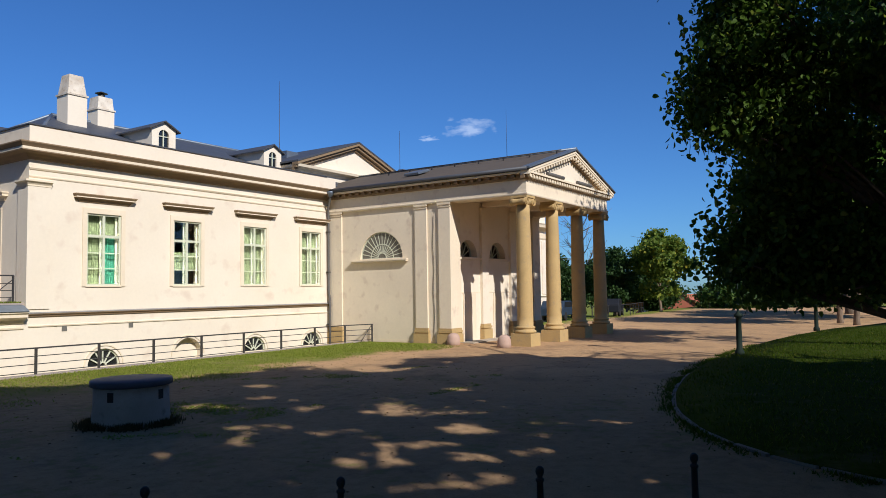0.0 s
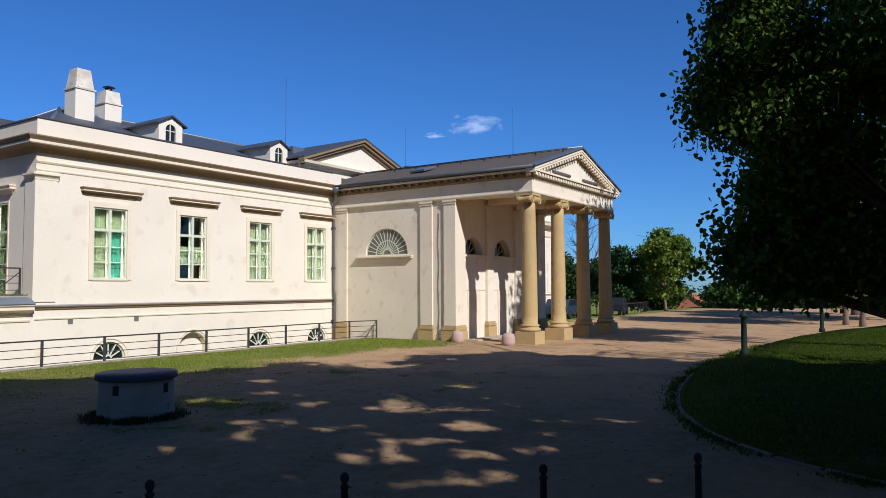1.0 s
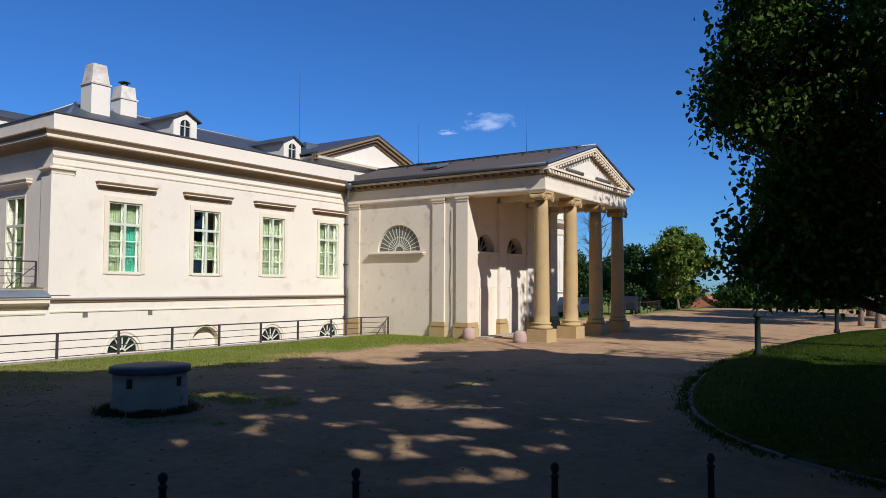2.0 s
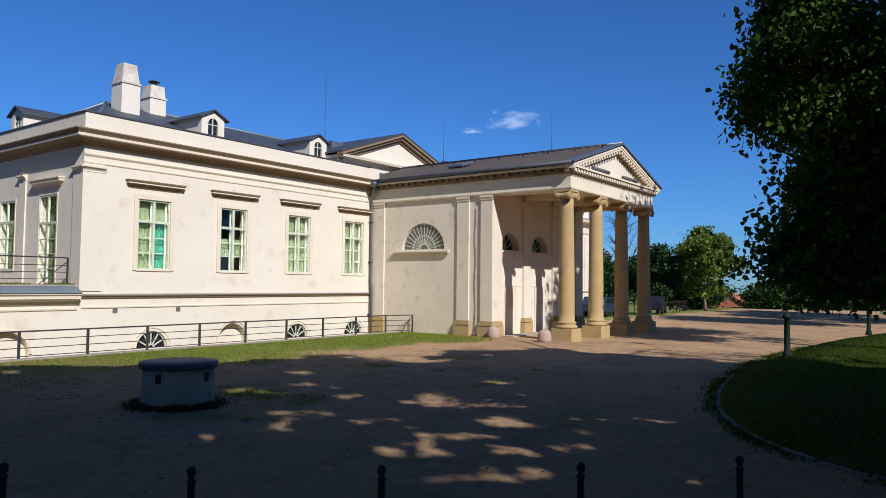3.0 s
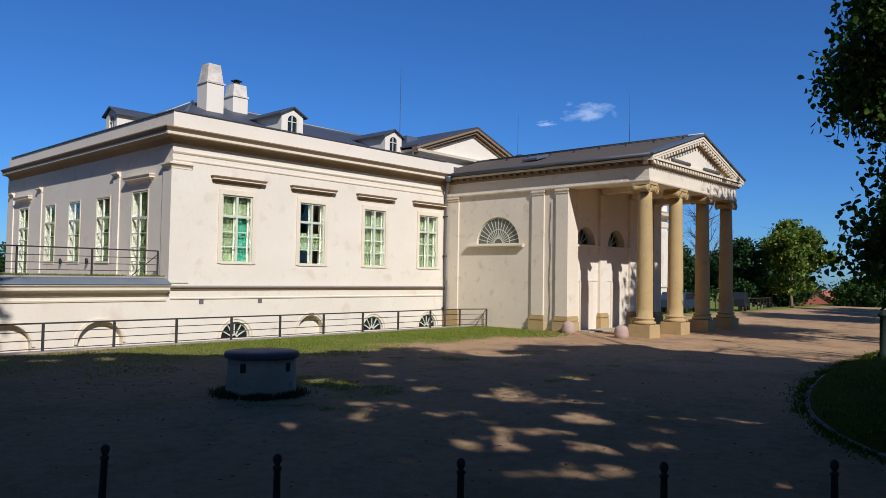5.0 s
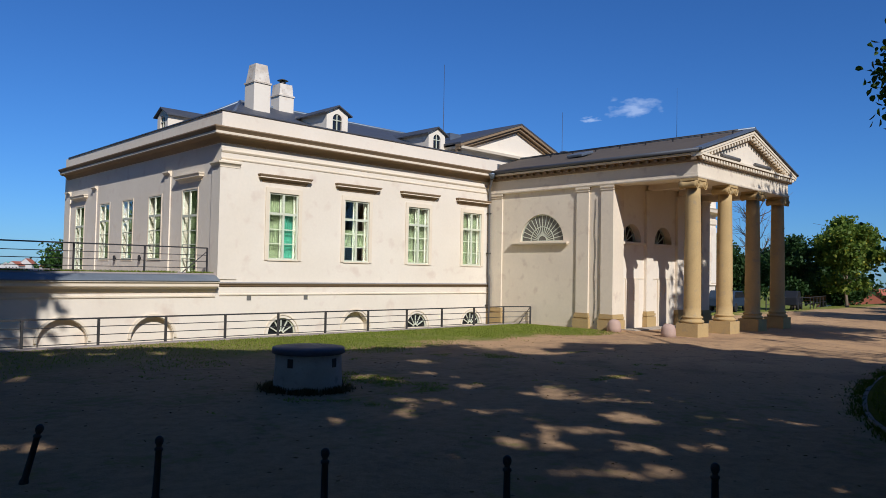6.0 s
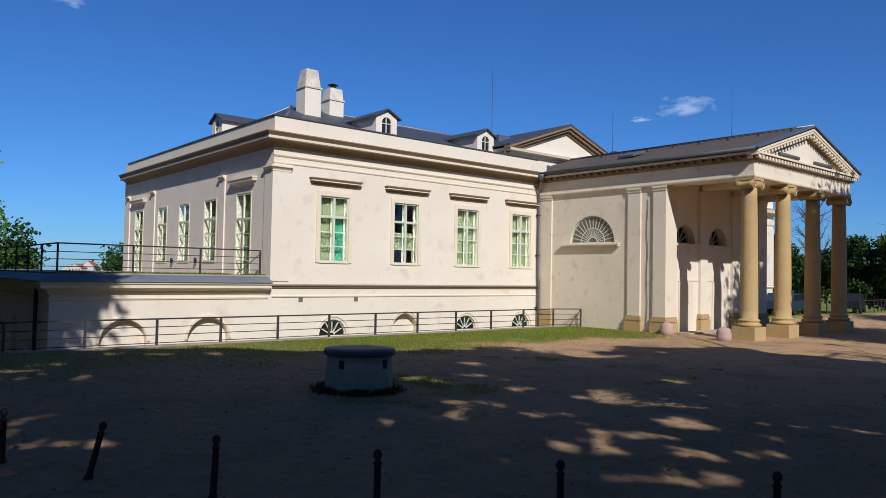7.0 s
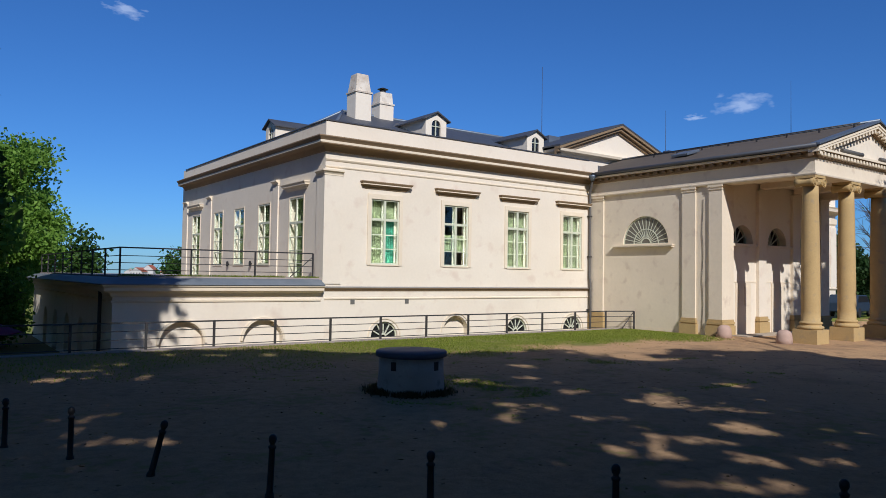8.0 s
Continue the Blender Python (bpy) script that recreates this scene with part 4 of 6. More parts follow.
def build_entablature():
    ring = [(PX0, FY - 0.13), (PX0, PFY), (PX1, PFY), (PX1, FY - 0.13)]
    bm = bmesh.new()
    w = 0.72
    inner = [(0.0, AZ0), (0.035, AZ0 + 0.006), (0.05, AZ0 + 0.05), (0.05, AZ0 + 0.09), (0.015, AZ0 + 0.10), (0.015, AZ0 + 0.20), (0.0, AZ0 + 0.205), (0, AZ1), (-w, AZ1), (-w, AZ0)]
    moulding(bm, ring, inner)
    part("entablature", bm, PLASTER_OLD, portico, "cream plaster architrave and frieze")
    # the bed is browned to paint the shade behind the dentils
    bm = bmesh.new()
    moulding(bm, ring, [(-0.3, AZ1 + 0.002), (0.06, AZ1 + 0.002), (0.08, AZ1 + 0.05), (0.08, AZ1 + 0.20), (0.24, AZ1 + 0.21), (0.26, AZ1 + 0.22), (-0.3, AZ1 + 0.22)])
    part("cornice", bm, BROWN, portico, "cornice bed with shade behind the dentils put into its brown")
    bm = bmesh.new()
    moulding(bm, ring, [(-0.3, AZ1 + 0.222), (0.27, AZ1 + 0.222), (0.28, AZ1 + 0.23), (0.28, AZ1 + 0.31), (-0.3, AZ1 + 0.33)])
    part("corona", bm, TRIM, portico, "pale edge of the cornice")
    for x, s in ((PX0 - 0.29, -1), (PX1 + 0.29, 1)):
        bm = bmesh.new()
        tube(bm, [(x + s * 0.05, FY - 0.2, AZ1 + 0.42), (x + s * 0.05, PFY - 0.24, AZ1 + 0.40)], [0.085, 0.085], 10)
        box(bm, min(x, x - s * 0.7), max(x, x - s * 0.7), PFY - 0.24, FY - 0.2, AZ1 + 0.332, AZ1 + 0.40)
        part("gutter", bm, SLATE, portico, "dark blue-grey eaves gutter")
    # pediment
    slope = (9.05 - (AZ1 + 0.37)) / (PCX - PX0 + 0.29)
    bm = bmesh.new()
    plate(bm, [(PX0 + 0.1, AZ1 + 0.334), (PX1 - 0.1, AZ1 + 0.334), (PCX, 8.75)], [], 0.3, SOUTH(PFY + 0.06))
    part("tympanum", bm, PLASTER, portico, "cream plaster tympanum")
    for s in (-1, 1):
        a, c = (PCX, 9.05), (PCX + s * (PCX - PX0 + 0.30), AZ1 + 0.36)
        bm = bmesh.new()
        # upper layers pale; the lowest is brown for painted shade between dentils
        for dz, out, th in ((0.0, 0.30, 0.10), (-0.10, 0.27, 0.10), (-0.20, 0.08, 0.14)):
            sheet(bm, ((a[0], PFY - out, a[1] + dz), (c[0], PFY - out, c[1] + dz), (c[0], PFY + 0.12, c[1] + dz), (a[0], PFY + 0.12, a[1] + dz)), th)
            part("raking_cornice", bm, TRIM if out > 0.2 else BROWN, portico, "pale raking cornice" if out > 0.2 else "raking bed moulding with dentil-gap shade put into its brown")
            bm = bmesh.new()
        bm.free()
        bm = bmesh.new()
        sheet(bm, ((a[0], PFY - 0.34, a[1] + 0.09), (c[0] + s * 0.06, PFY - 0.34, c[1] + 0.07), (c[0] + s * 0.06, 1.7, c[1] + 0.07), (a[0], 1.7, a[1] + 0.09)), 0.07)
        part("roof", bm, SHINGLE, portico, "brown-grey shingled roof slope")
        bm = bmesh.new()
        sheet(bm, ((a[0], PFY - 0.37, a[1] + 0.12), (c[0] + s * 0.08, PFY - 0.37, c[1] + 0.10), (c[0] + s * 0.08, PFY + 0.10, c[1] + 0.10), (a[0], PFY + 0.10, a[1] + 0.12)), 0.07)
        part("verge_flashing", bm, ZINC, portico, "blue-grey zinc verge")
        # raking dentils
        n = 18
        me = dentil(0.13, 0.16, 0.12)
        ang = math.degrees(math.atan2(c[1] - a[1], c[0] - a[0]))
        for k in range(n):
            f = (k + 0.7) / (n + 0.6)
            piece("dentil", me, portico, (a[0] + (c[0] - a[0]) * f, PFY - 0.165, a[1] + (c[1] - a[1]) * f - 0.272), pose(0, 0, 0, 0, -ang, 0))
    me = dentil(0.13, 0.16, 0.12)
    for k in range(36):
        piece("dentil", me, portico, (PX0 + 0.06 + (PX1 - PX0 - 0.12) * k / 35, PFY - 0.15, AZ1 + 0.13))
    # mutules coloured brown: their shade under the eaves is put into the colour
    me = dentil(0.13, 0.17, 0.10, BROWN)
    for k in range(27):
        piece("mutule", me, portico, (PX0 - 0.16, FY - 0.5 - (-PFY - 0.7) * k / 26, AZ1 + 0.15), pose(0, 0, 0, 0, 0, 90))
    # ridge, snow guards, roof light
    bm = bmesh.new()
    tube(bm, [(PCX, PFY - 0.35, 9.17), (PCX, 1.7, 9.17)], [0.07, 0.07], 8)
    part("ridge_cap", bm, ZINC, portico)
    bm = bmesh.new()
    tube(bm, [(PCX - 1.0, -8.0 + 8.0, 9.0), (PCX - 1.0, PFY, 9.0)], [0.025, 0.025], 6)
    for y in np.arange(-11, 0.1, 1.4):
        box(bm, PCX - 1.03, PCX - 0.97, y - 0.03, y + 0.03, 8.72, 9.0)
    part("snow_guard", bm, IRON, portico)
    m = pose(PCX - 2.6, -4.2, 9.16 - slope * 2.6 + 0.03, 0, -math.degrees(math.atan(slope)), 0)
    bm = bmesh.new()
    box(bm, -0.5, 0.5, -0.45, 0.45, 0, 0.12, m)
    part("roof_light", bm, ZINC, portico, "small zinc roof light", 0.02)


def dentil(w, d, h, material=None):
    bm = bmesh.new()
    box(bm, -w / 2, w / 2, -d / 2, d / 2, -h / 2, h / 2)
    return finish(bm, "dentil", material or TRIM)


def build_columns():
    """One Ionic column at the origin with its parts, then copies."""
    z0, z1 = 0.78, 6.16
    bm = bmesh.new()
    prof = []
    for k in range(15):
        f = k / 14
        prof.append((0.335 - 0.055 * f ** 1.8, z0 + 0.30 + (z1 - z0 - 0.30) * f))
    lathe(bm, [(0.40, z0 + 0.002), (0.45, z0 + 0.03), (0.46, z0 + 0.075), (0.44, z0 + 0.12), (0.385, z0 + 0.14), (0.365, z0 + 0.17), (0.385, z0 + 0.20), (0.41, z0 + 0.225), (0.41, z0 + 0.255), (0.37, z0 + 0.285)] + prof, 40)
    made = []
    for i, x in enumerate(COLS):
        if i == 0:
            col = part("column", bm, SAND, portico, "yellow sandstone Ionic column")
        else:
            col = new("column", made[0].data)
            col.parent = portico
            tagged(col, "yellow sandstone Ionic column")
        col.location = (x, COL_Y, 0)
        made.append(col)
    bm = bmesh.new()
    box(bm, -0.46, 0.46, -0.46, 0.46, GZ - 0.15, z0)
    base = part("plinth", bm, SAND, made[0], "square sandstone plinth", 0.02)
    bm = bmesh.new()
    lathe(bm, [(0.285, z1 + 0.002), (0.31, z1 + 0.04), (0.36, z1 + 0.12), (0.36, z1 + 0.16)], 32)
    box(bm, -0.34, 0.34, -0.34, 0.34, z1 + 0.162, z1 + 0.29)
    box(bm, -0.39, 0.39, -0.38, 0.38, z1 + 0.292, AZ0 - 0.002)
    cap = part("capital", bm, SAND, made[0], "Ionic capital with scrolls", 0.008)
    me = volute()
    vols = [piece("volute", me, cap, (s * 0.34, 0, z1 + 0.13)) for s in (-1, 1)]
    for col in made[1:]:
        for o in (base, cap):
            c = o.copy()
            scene.collection.objects.link(c)
            c.parent = col
            if o is cap:
                for v in vols:
                    d = v.copy()
                    scene.collection.objects.link(d)
                    d.parent = c


def volute():
    """A bolster along y whose ends show a raised spiral."""
    bm = bmesh.new()
    n = 20
    rings = [[bm.verts.new((r * math.cos(2 * math.pi * k / n), y, r * math.sin(2 * math.pi * k / n))) for k in range(n)] for r, y in ((0.17, -0.36), (0.13, -0.2), (0.11, 0), (0.13, 0.2), (0.17, 0.36))]
    for a, c in zip(rings, rings[1:]):
        for k in range(n):
            bm.faces.new((a[k], a[(k + 1) % n], c[(k + 1) % n], c[k])).smooth = True
    bm.faces.new(rings[0])
    bm.faces.new(rings[-1])
    for y in (-0.37, 0.37):
        pts = [(0.155 * (1 - k / 40) * math.cos(k * 0.42), y, 0.155 * (1 - k / 40) * math.sin(k * 0.42)) for k in range(38)]
        tube(bm, pts, [0.02] * len(pts), 5)
    bmesh.ops.recalc_face_normals(bm, faces=bm.faces)
    return finish(bm, "volute", SAND)


build_portico_walls()
build_entablature()
build_columns()


def strip_lamp(x, y, z):
    """A long lamp housing on two short brackets, set on the pediment's cornice."""
    t = thing("strip_lamp", "grey metal strip floodlight lying on the pediment cornice", "floodlight", (x, y, z), "pediment floodlights")
    bm = bmesh.new()
    tube(bm, [(-0.84, 0, 0.12), (-0.83, 0, 0.12), (0.83, 0, 0.12), (0.84, 0, 0.12)], [0.055, 0.085, 0.085, 0.055], 10)
    part("housing", bm, LAMP_GREY, t)
    for dx in (-0.55, 0.55):
        boxes("bracket", IRON, t, (dx - 0.03, dx + 0.03, -0.05, 0.05, -0.01, 0.06))


for x in (15.0, 18.28):
    strip_lamp(x, PFY - 0.14, AZ1 + 0.325)

for x, y in ((12.0, -7.72), (11.62, -10.42), (22.5, -10.2), (21.9, -7.72)):
    bm = bmesh.new()
    lathe(bm, [(0.30, -0.05), (0.29, 0.16), (0.275, 0.30), (0.255, 0.38), (0.20, 0.46), (0.11, 0.505), (0.02, 0.515)], 20)
    ob = new("guard_stone", finish(bm, "guard_stone", GRANITE))
    ob.location = (x, y, GZ)
    tagged(ob, "domed pink granite guard stone at the porch", "guard stone", "guard stones")

# downpipe in the corner between villa and portico
pipe = thing("downpipe", "grey zinc downpipe in the corner of the villa", "downpipe")
bm = bmesh.new()
tube(bm, [(11.95, FY - 0.55, 7.45), (11.98, FY - 0.5, 7.25), (12.2, FY - 0.16, 6.8), (12.25, FY - 0.13, 6.4), (12.25, FY - 0.13, 2.6), (12.25, FY - 0.20, 2.3), (12.25, FY - 0.20, -0.9)], [0.06] * 7, 10)
part("pipe", bm, LAMP_GREY, pipe)
bm = bmesh.new()
lathe(bm, [(0.08, 7.30), (0.17, 7.5), (0.18, 7.58)], 10, (11.95, FY - 0.55, 0))
part("hopper", bm, ZINC, pipe)
for z in (1.0, 3.6, 5.6):
    boxes("bracket", IRON, pipe, (12.17, 12.33, FY - 0.21, FY - 0.02, z, z + 0.04))

# lightning conductor on the portico wall
bm = bmesh.new()
tube(bm, [(PX0 + 0.06, -6.45 + 0.03 * math.sin(3 * z), z) for z in np.arange(0.5, 6.5, 0.5)], [0.011] * 12, 5)
tagged(new("conductor_cable", finish(bm, "conductor_cable", IRON)), "thin dark lightning conductor cable on the wall", "cable")
# small wall lamps on the terrace side
for y in (7.05, 10.0):
    wl = thing("wall_lamp", "small dark wall lamp between terrace windows", "lamp", (X0 - 0.08, y, 2.98), "terrace wall lamps")
    bm = bmesh.new()
    lathe(bm, [(0.045, -0.12), (0.06, -0.08), (0.06, 0.08), (0.035, 0.13)], 10)
    part("housing", bm, BOLLARD, wl)
    boxes("bracket", BOLLARD, wl, (0.0, 0.078, -0.03, 0.03, -0.03, 0.03))
for x, y, z, sx in ((X0 - 0.35, 0.05, 2.42, -0.9), (12.25, -2.94, GZ, -0.8)):
    bm = bmesh.new()
    tube(bm, [(x + sx, y, z + 0.02), (x, y, z + 0.78)], [0.016, 0.016], 6)
    tagged(new("railing_brace", finish(bm, "railing_brace", IRON)), "diagonal iron brace at the railing's end", "brace", "railing braces")

# small rendered flue beside the second rod
flue = boxes("roof_flue", PLASTER, villa, (22.75, 23.1, 2.85, 3.2, 9.2, 10.45), label="small white rendered flue", bevel=0.015)
boxes("flue_cap", ZINC, flue, (22.70, 23.15, 2.80, 3.25, 10.452, 10.52))

# lightning rods
for x, y, z0, z1, thick in ((15.9, 7.0, 10.0, 15.4, 1.7), (22.6, 3.0, 9.2, 13.0, 1.5), (17.0, -7.85, 9.1, 11.6, 0.6)):
    bm = bmesh.new()
    tube(bm, [(x, y, z0), (x, y, z0 + 1.2), (x, y, z1)], [0.025 * thick, 0.012 * thick, 0.007 * thick], 6)
    ob = new("lightning_rod", finish(bm, "lightning_rod", IRON))
    tagged(ob, "thin dark lightning rod on the roof", "lightning rod", "lightning rods")

# ---- terrace wing ----
TX, TY, TN = -9.5, -0.25, 18.0
terrace = thing("terrace_wing", "low cream plastered terrace wing with blind arches", "building")


def build_terrace():
    arches = [-7.33, -4.53]
    bm = bmesh.new()
    plate(bm, rect(TX, X0 - 0.002, -3.0, 2.1), [half_round(c, 0.20, 0.72, 24, 1.2) for c in arches], 0.35, SOUTH(TY))
    part("wall", bm, PLASTER, terrace, "cream plaster front with two blind arches")
    for c in arches:
        boxes("niche_back", PLASTER, terrace, (c - 0.8, c + 0.8, TY + 0.22, TY + 0.34, -1.1, 1.0))
    for c in arches:
        bm = bmesh.new()
        arch_rib(bm, c, 0.20, 0.735, 0.82, TY - 0.05, TY - 0.002)
        part("arch_moulding", bm, TRIM, terrace)
    boxes("plinth_band", TRIM, terrace, (TX, -8.1, TY - 0.04, TY - 0.002, -0.02, 0.04), (-6.55, -5.3, TY - 0.04, TY - 0.002, -0.02, 0.04), (-3.75, X0, TY - 0.04, TY - 0.002, -0.02, 0.04))
    bm = bmesh.new()
    side = [2.0, 5.0, 8.0, 11.0, 14.0]
    plate(bm, rect(TY + 0.352, TN, -3.0, 2.1), [half_round(c, 0.3, 0.55, 20, 1.2) for c in side], 0.35, WEST(TX))
    part("wall", bm, PLASTER, terrace, "cream plaster side with arched recesses")
    for c in side:
        boxes("niche_back", PLASTER, terrace, (TX + 0.2, TX + 0.34, c - 0.62, c + 0.62, -1.0, 0.9))
    ring = [(TX, TN), (TX, TY), (X0 - 0.16, TY)]
    bm = bmesh.new()
    moulding(bm, ring, [(0, 1.55), (0.04, 1.57), (0.05, 1.62), (0, 1.64)])
    part("band", bm, TRIM, terrace)
    bm = bmesh.new()
    moulding(bm, ring, [(0, 1.74), (0.05, 1.76), (0.10, 1.86), (0.14, 1.88), (0.30, 1.95), (0.30, 2.04), (0.36, 2.09), (0.36, 2.12), (0, 2.12)])
    part("cornice", bm, TRIM, terrace, "moulded eaves cornice")
    bm = bmesh.new()
    moulding(bm, ring, [(-0.5, 2.124), (0.38, 2.124), (0.40, 2.15), (0.38, 2.17), (0.06, 2.33), (-0.5, 2.41)])
    part("eaves_flashing", bm, ZINC_PALE, terrace, "blue-grey zinc eaves")
    boxes("terrace_floor", CONCRETE, terrace, (TX + 0.2, X0 - 0.002, TY + 0.2, TN, 2.12, 2.415), label="grey terrace paving")
    boxes("wall", PLASTER, terrace, (TX, X0, TN + 0.002, TN + 0.35, -3.0, 2.1))
    bm = bmesh.new()
    tube(bm, [(TX - 0.12, 1.0, 2.1), (TX - 0.12, 1.0, -1.0)], [0.06, 0.06], 8)
    part("downpipe", bm, IRON, terrace, "dark downpipe")


build_terrace()


def railing(name, label, pts, z, height, spacing, rails, thick=0.03):
    """Square posts with flat rails along a flat line of (x, y)."""
    r = thing(name, label, "railing")
    me = None
    for a, c in zip(pts, pts[1:]):
        a, c = Vector(a), Vector(c)
        n = max(1, round((c - a).length / spacing))
        ang = math.degrees(math.atan2(c.y - a.y, c.x - a.x))
        if me is None:
            bm = bmesh.new()
            box(bm, -thick, thick, -thick, thick, -0.06, height)
            me = finish(bm, "post", IRON)
        for k in range(n + 1 if (c == Vector(pts[-1])) else n):
            p = a + (c - a) * k / n
            piece("post", me, r, (p.x, p.y, z), pose(0, 0, 0, 0, 0, ang))
        for i, h in enumerate(rails):
            bm = bmesh.new()
            t, w = (0.022, 0.03) if i == len(rails) - 1 else (0.012, 0.014)
            box(bm, 0, (c - a).length, -w, w, -t, t)
            o = part("rail", bm, IRON, r)
            o.matrix_local = pose(a.x, a.y, z + h, 0, 0, ang)
    return r


fence = railing("forecourt_railing", "dark iron railing along the light well before the villa", [(-26.96, -2.42), (10.96, -2.42), (12.3, -2.94)], GZ, 0.82, 2.0, (0.10, 0.34, 0.58, 0.82), 0.032)
railing("terrace_railing", "dark iron railing round the terrace", [(X0 - 0.35, 0.05), (TX + 0.25, 0.05), (TX + 0.25, TN - 0.2)], 2.40, 0.92, 2.35, (0.20, 0.43, 0.66, 0.92), 0.026)
boxes("light_well_kerb", CONCRETE, None, (-40, 12.5, -2.62, -2.27, -0.9, GZ + 0.035), bevel=0.02)
tagged(bpy.data.objects["light_well_kerb"], "grey stone edging of the light well", "kerb", kind="structure")

# ---- well ----
well = thing("well", "round grey concrete well with a dark flat lid", "well", (-6.38, -12.43, GZ))
bm = bmesh.new()
lathe(bm, [(0.69, -0.1), (0.68, 0.05), (0.655, 0.4), (0.65, 0.70)], 40)
part("shaft", bm, CONCRETE, well)
bm = bmesh.new()
lathe(bm, [(0.68, 0.702), (0.715, 0.715), (0.715, 0.795), (0.70, 0.82), (0.3, 0.83)], 40)
part("lid", bm, LID, well, "dark blue-grey round lid")
for a in (-155, -75, 15):
    m = pose(0, 0, 0, 0, 0, a)
    bm = bmesh.new()
    box(bm, 0.57, 0.662, -0.055, 0.055, 0.47, 0.64, m)
    part("vent_opening", bm, BOLLARD, well, "small square dark opening")

# ---- bollards ----
bm = bmesh.new()
lathe(bm, [(0.048, -0.2), (0.048, 0.03), (0.036, 0.06), (0.032, 0.50), (0.042, 0.51), (0.042, 0.53), (0.027, 0.54), (0.025, 0.555), (0.038, 0.575), (0.043, 0.60), (0.038, 0.63), (0.016, 0.65)], 14)
BOLLARD_ME = finish(bm, "bollard", BOLLARD)
for i, (x, y) in enumerate(((-6.76, -22.66), (-8.03, -21.54), (-9.3, -20.14), (-10.43, -18.84), (-11.43, -17.37), (-12.24, -15.9), (-12.87, -14.66), (-13.47, -13.59))):
    ob = new("bollard", BOLLARD_ME)
    ob.matrix_world = pose(x, y, GZ, 0, 14 if i == 5 else (2 if i == 4 else 0), -40)
    tagged(ob, "slim black iron bollard leaning over" if i == 5 else "slim black iron bollard with a ball top", "bollard", "bollards along the path")


# ---- lawn with its stone edging ----
LAWN = [(-6.5, -27.5), (-4.9, -25.4), (-4.33, -24.23), (-3.6, -22.9), (-2.44, -21.82), (-0.9, -20.95), (0.6, -20.42), (2.6, -19.92), (5.9, -19.4), (11.4, -19.15), (16.5, -19.3), (22.0, -19.7), (28.0, -20.7), (35.0, -22.6), (50.0, -27.0)]


def smooth_line(pts, step):
    out = []
    p = [Vector(q) for q in pts]
    for i in range(len(p) - 1):
        a, b, c, d = p[max(i - 1, 0)], p[i], p[i + 1], p[min(i + 2, len(p) - 1)]
        n = max(1, round((c - b).length / step))
        for k in range(n):
            t = k / n
            out.append(0.5 * (2 * b + (c - a) * t + (2 * a - 5 * b + 4 * c - d) * t * t + (3 * b - a - 3 * c + d) * t ** 3))
    return out + [p[-1]]


def build_lawn():
    line = smooth_line(LAWN, 0.6)
    bm = bmesh.new()
    rows = []
    for p in line:
        row = []
        for k in range(9):
            f = (k / 8) ** 1.6
            y = p.y + (-70 - p.y) * f
            x = p.x + (8 + (p.x - 8) * 1.0 - p.x) * f
            h = 0.04 + 0.30 * min(1, (p.y - y) / 9) + 0.05 * noise.noise((x * 0.3, y * 0.3, 0))
            row.append(bm.verts.new((x, y, GZ + h)))
        rows.append(row)
    for a, c in zip(rows, rows[1:]):
        for j in range(8):
            bm.faces.new((a[j], c[j], c[j + 1], a[j + 1])).smooth = True
        bm.faces.new((a[0], bm.verts.new((a[0].co.x, a[0].co.y, GZ - 0.1)), bm.verts.new((c[0].co.x, c[0].co.y, GZ - 0.1)), c[0]))
    bmesh.ops.recalc_face_normals(bm, faces=bm.faces)
    ob = new("lawn", finish(bm, "lawn", TURF))
    tagged(ob, "mown green lawn rising gently under the trees", "lawn", kind="structure")
    kerb = thing("lawn_edging", "low weathered stone edging round the lawn", "kerb", kind="structure")
    near = [p for p in smooth_line(LAWN[:9], 0.69)]
    bm = bmesh.new()
    box(bm, -0.347, 0.347, -0.04, 0.04, -0.1, 0.03)
    me = finish(bm, "edging_stone", KERB, 0.02)
    rnd = random.Random(4)
    for a, c in zip(near, near[1:]):
        p = (a + c) / 2
        piece("edging_stone", me, kerb, (p.x, p.y + 0.05, GZ + rnd.uniform(-0.015, 0.015)), pose(0, 0, 0, rnd.uniform(-2, 2), 0, math.degrees(math.atan2(c.y - a.y, c.x - a.x)) + rnd.uniform(-2, 2)))


build_lawn()


